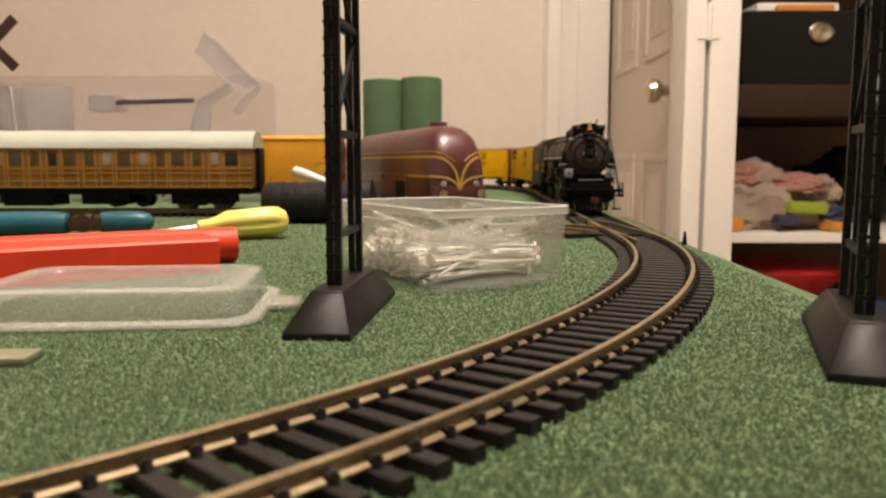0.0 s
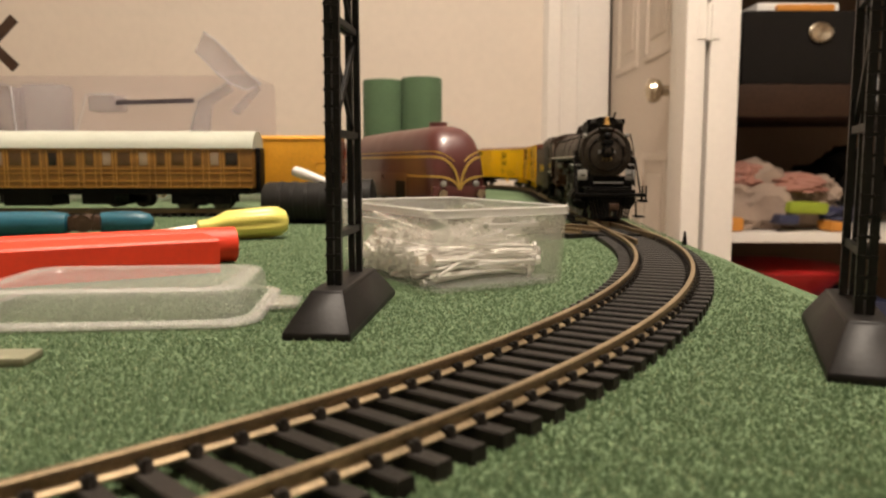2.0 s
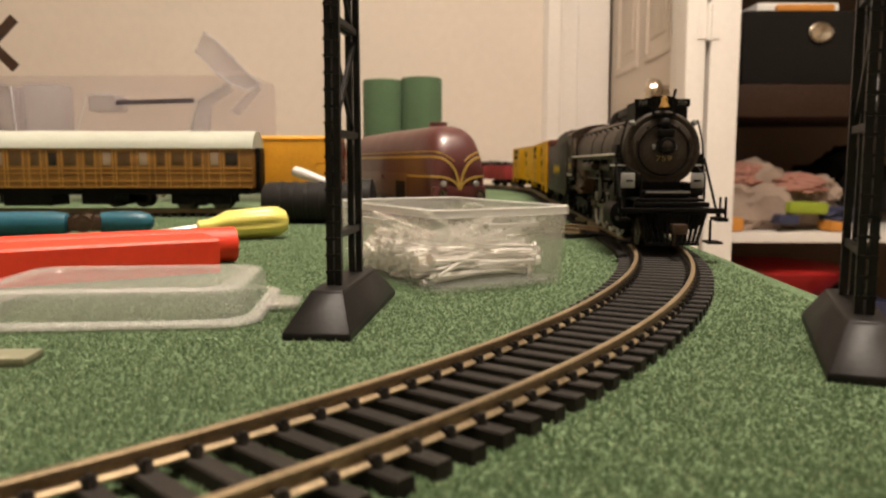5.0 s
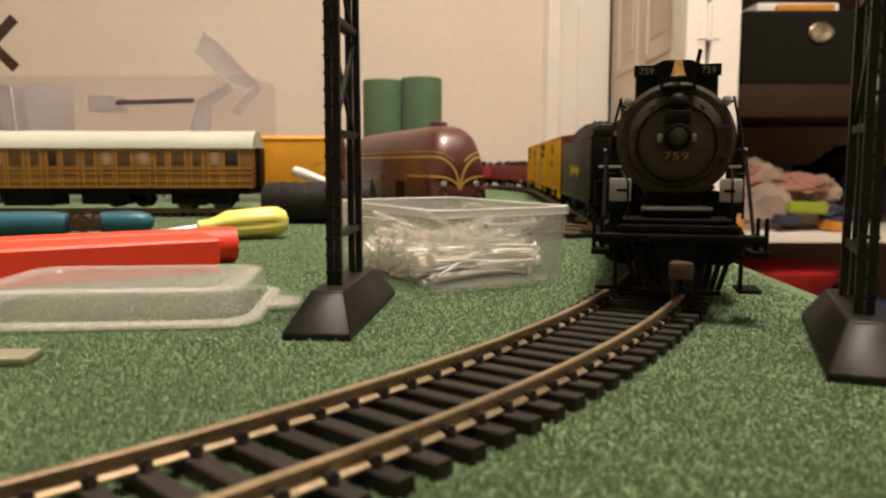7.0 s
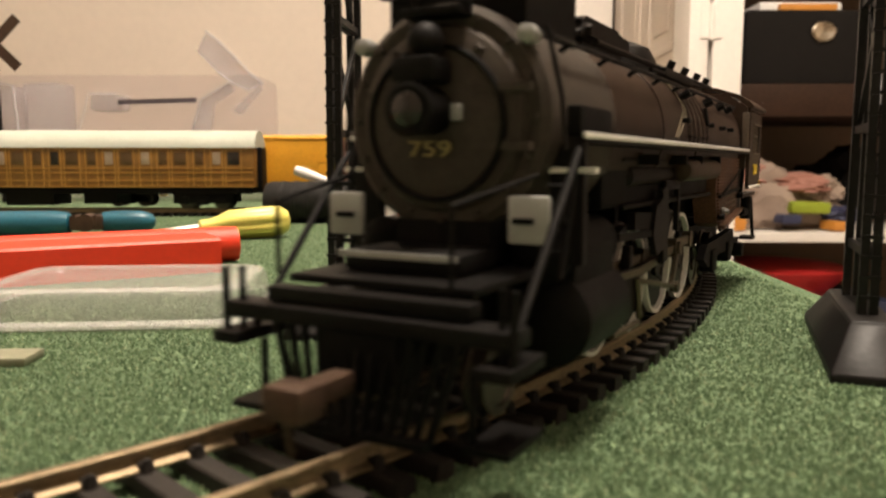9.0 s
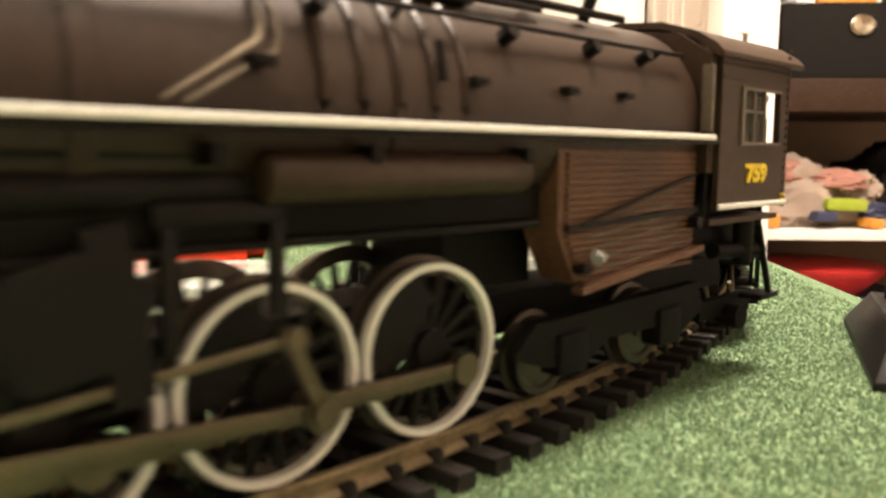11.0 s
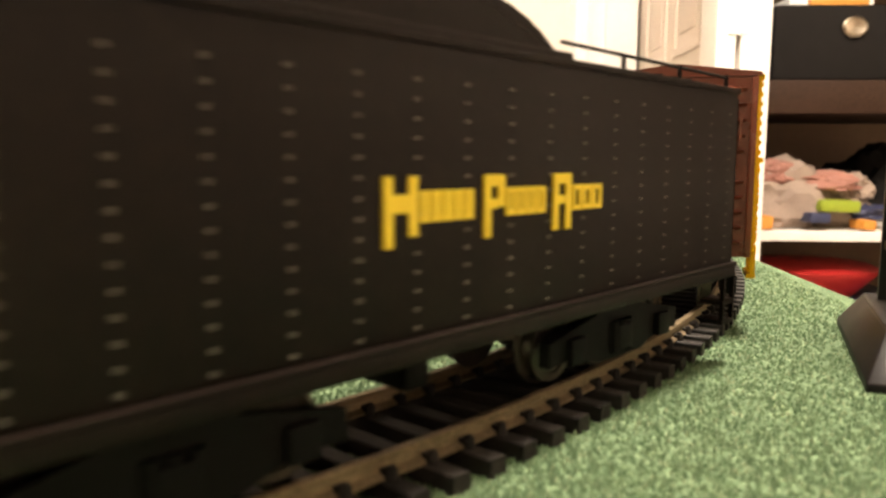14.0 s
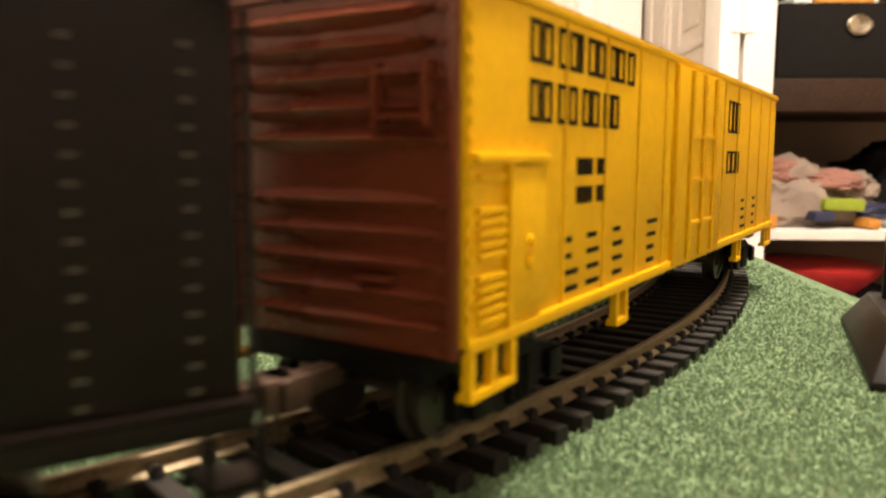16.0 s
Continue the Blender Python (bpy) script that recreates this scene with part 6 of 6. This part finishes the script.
        part("stripe", bm, STRIPE, tt)
    for u in (20, 48, 76):
        wheelset(6, tt, -u, 8.3)
    return t


def coach():
    t = thing("teak_coach", "varnished teak model railway coach with a white roof", "coach", pose(-257 * MM, 530 * MM, TABLE + RAIL * MM, 0, 0, 1.8))
    h = 128
    bm = B()
    box(bm, -h, h, -16.5, 16.5, 15, 42, 0.4)
    part("body", bm, TEAK, t, "golden brown teak side")
    bm = B()
    prism(bm, [(-17.6, 41.6), (-16.8, 45.6), (-13, 50.0), (-7, 52.6), (0, 53.6), (7, 52.6), (13, 50.0), (16.8, 45.6), (17.6, 41.6)], -h - 0.6, h + 0.6, "X")
    part("roof", bm, ROOF, t, "white domed roof")
    for s in (-1, 1):
        for z in (15.4, 19.4, 24.6, 27.6, 40.6):
            bm = B()
            box(bm, -h, h, sorted((s * 16.4, s * 17.0))[0], sorted((s * 16.4, s * 17.0))[1], z, z + 0.7)
            part("beading", bm, TEAK2, t)
    rng = random.Random(5)
    x = h - 10
    k = 0
    while x > -h + 8:
        w = 5.4 if k % 3 else 8.0
        for s in (-1, 1):
            bm = B()
            box(bm, x - w, x, sorted((s * 16.3, s * 16.75))[0], sorted((s * 16.3, s * 16.75))[1], 30.2, 38.8, 0.2)
            part("window", bm, CURTAIN if (k % 4) in (1, 3) and rng.random() < 0.75 else (GLASSD if k % 5 == 0 else TINT), t)
        for s in (-1, 1):
            bm = B()
            y0, y1 = sorted((s * 16.4, s * 16.95))
            box(bm, x + 0.9, x + 1.5, y0, y1, 15.6, 40.6)
            box(bm, x - w - 1.5, x - w - 0.9, y0, y1, 15.6, 40.6)
            part("beading", bm, TEAK2, t)
        x -= w + (4.6 if k % 3 == 0 else 6.2)
        k += 1
    bm = B()
    box(bm, -h + 2, h - 2, -15, 15, 10.6, 15)
    box(bm, -40, -8, -13, 13, 3, 10.6)
    box(bm, 12, 34, -13, 13, 4, 10.6)
    part("underframe", bm, BLACK, t)
    bm = B()
    for s in (-1, 1):
        box(bm, sorted((s * h, s * (h + 3.5)))[0], sorted((s * h, s * (h + 3.5)))[1], -8, 8, 12, 42, 0.6)
    pieces("corridor_end", bm, BLACK, t)
    for c in (-92, 92):
        bm = B()
        for s in (-1, 1):
            box(bm, c - 20, c + 20, s * 12.5 - 1, s * 12.5 + 1, 4, 10.8, 0.5)
            for a in (-12, 12):
                box(bm, c + a - 3, c + a + 3, s * 12.5 - 1.8, s * 12.5 + 1.8, 3.5, 8.5, 0.5)
            box(bm, c - 4, c + 4, s * 13.4 - 1, s * 13.4 + 1, 3.0, 8.8, 0.4)
        pieces("bogie_frame", bm, BLACK, t)
        for a in (-12, 12):
            wheelset(6.2, t, c + a, 8.3)
    return t


streamliner()
coach()
reefer("yellow model boxcar standing behind the maroon engine", False, pose(-163 * MM, 573 * MM, TABLE + RAIL * MM, 0, 0, 2))
engine, drivers, rods = locomotive()
coal_tender = tender()
wagons = [reefer("yellow refrigerator wagon with brown ribbed ends"), reefer("yellow refrigerator wagon with brown ribbed ends"), gondola(), gondola()]


# ---- what moves: the train along its track ----
RUN = [(0.0, -124.0), (1.5, -74.0), (3.5, 8.0), (4.0, 30.0), (7.0, 190.0), (8.0, 246.5), (10.5, 379.5), (11.0, 405.5), (12.0, 458.5), (12.5, 483.0), (13.2, 516.6), (14.0, 557.2), (14.5, 582.3), (15.0, 607.4), (15.5, 632.3), (16.0, 657.0)]


def ran(t):
    """Place of the engine's front, mm along the line, by a smooth curve through RUN."""
    ts = [r[0] for r in RUN]
    ss = [r[1] for r in RUN]
    k = max(0, min(len(RUN) - 2, sum(1 for a in ts[1:-1] if t >= a)))

    def slope(i):
        a, b = max(0, i - 1), min(len(RUN) - 1, i + 1)
        return (ss[b] - ss[a]) / (ts[b] - ts[a])
    h = ts[k + 1] - ts[k]
    u = (t - ts[k]) / h
    s = ((2 * u ** 3 - 3 * u * u + 1) * ss[k] + (u ** 3 - 2 * u * u + u) * h * slope(k)
         + (-2 * u ** 3 + 3 * u * u) * ss[k + 1] + (u ** 3 - u * u) * h * slope(k + 1))
    return s - 20.6


def vehicle_pose(s, half):
    x1, y1, _ = line(s + half)
    x2, y2, _ = line(s - half)
    return pose((x1 + x2) / 2 * MM, (y1 + y2) / 2 * MM, TABLE + RAIL * MM, 0, 0, math.degrees(math.atan2(y1 - y2, x1 - x2)))


def motions():
    steps = [0.125 * k for k in range(129)]
    for ob, behind, half in ((engine, 100, 36), (coal_tender, 209.5 + 68.5, 41), (wagons[0], 363 + 87.5, 69), (wagons[1], 363 + 87.5 + 199, 69),
                             (wagons[2], 363 + 286 + 199, 50), (wagons[3], 363 + 286 + 199 + 172, 50)):
        walk(ob, [(t, vehicle_pose(ran(t) - behind, half)) for t in steps])
    ref = ran(11.0)
    for w, x, s in drivers:
        walk(w, [(t, mm(x, s * 8.6, 10.1, 0, math.degrees((ran(t) - ref) / 10.1) + 142 + (0 if s > 0 else 90), 0)) for t in steps])
    for ob, s, which in rods:
        rows = []
        for t in steps:
            a = -((ran(t) - ref) / 10.1 + radians(142) + (0 if s > 0 else math.pi / 2))
            px, pz = 4.0 * math.cos(a), 10.1 + 4.0 * math.sin(a)
            if which == "side":
                rows.append((t, mm(-22 + px, s * 11.4, pz)))
            elif which == "eccentric":
                ex, ez = -1 + 5.6 * math.cos(a + radians(225)), 10.1 + 5.6 * math.sin(a + radians(225))
                rows.append((t, mm(ex, s * 14.3, ez, 0, math.degrees(math.asin((ez - 12.6) / 34)), 0)))
            else:
                ang = math.degrees(math.asin((pz - 10.1 - 0.9) / 50))
                rows.append((t, mm(-1 + px, s * 12.8, pz, 0, ang, 0)))
        walk(ob, rows)
    for veh, ob, r, x in ROLLING:
        walk(ob, [(t, mm(x, 0, r, 0, math.degrees((ran(t) - ref) / r), 0)) for t in steps])


motions()
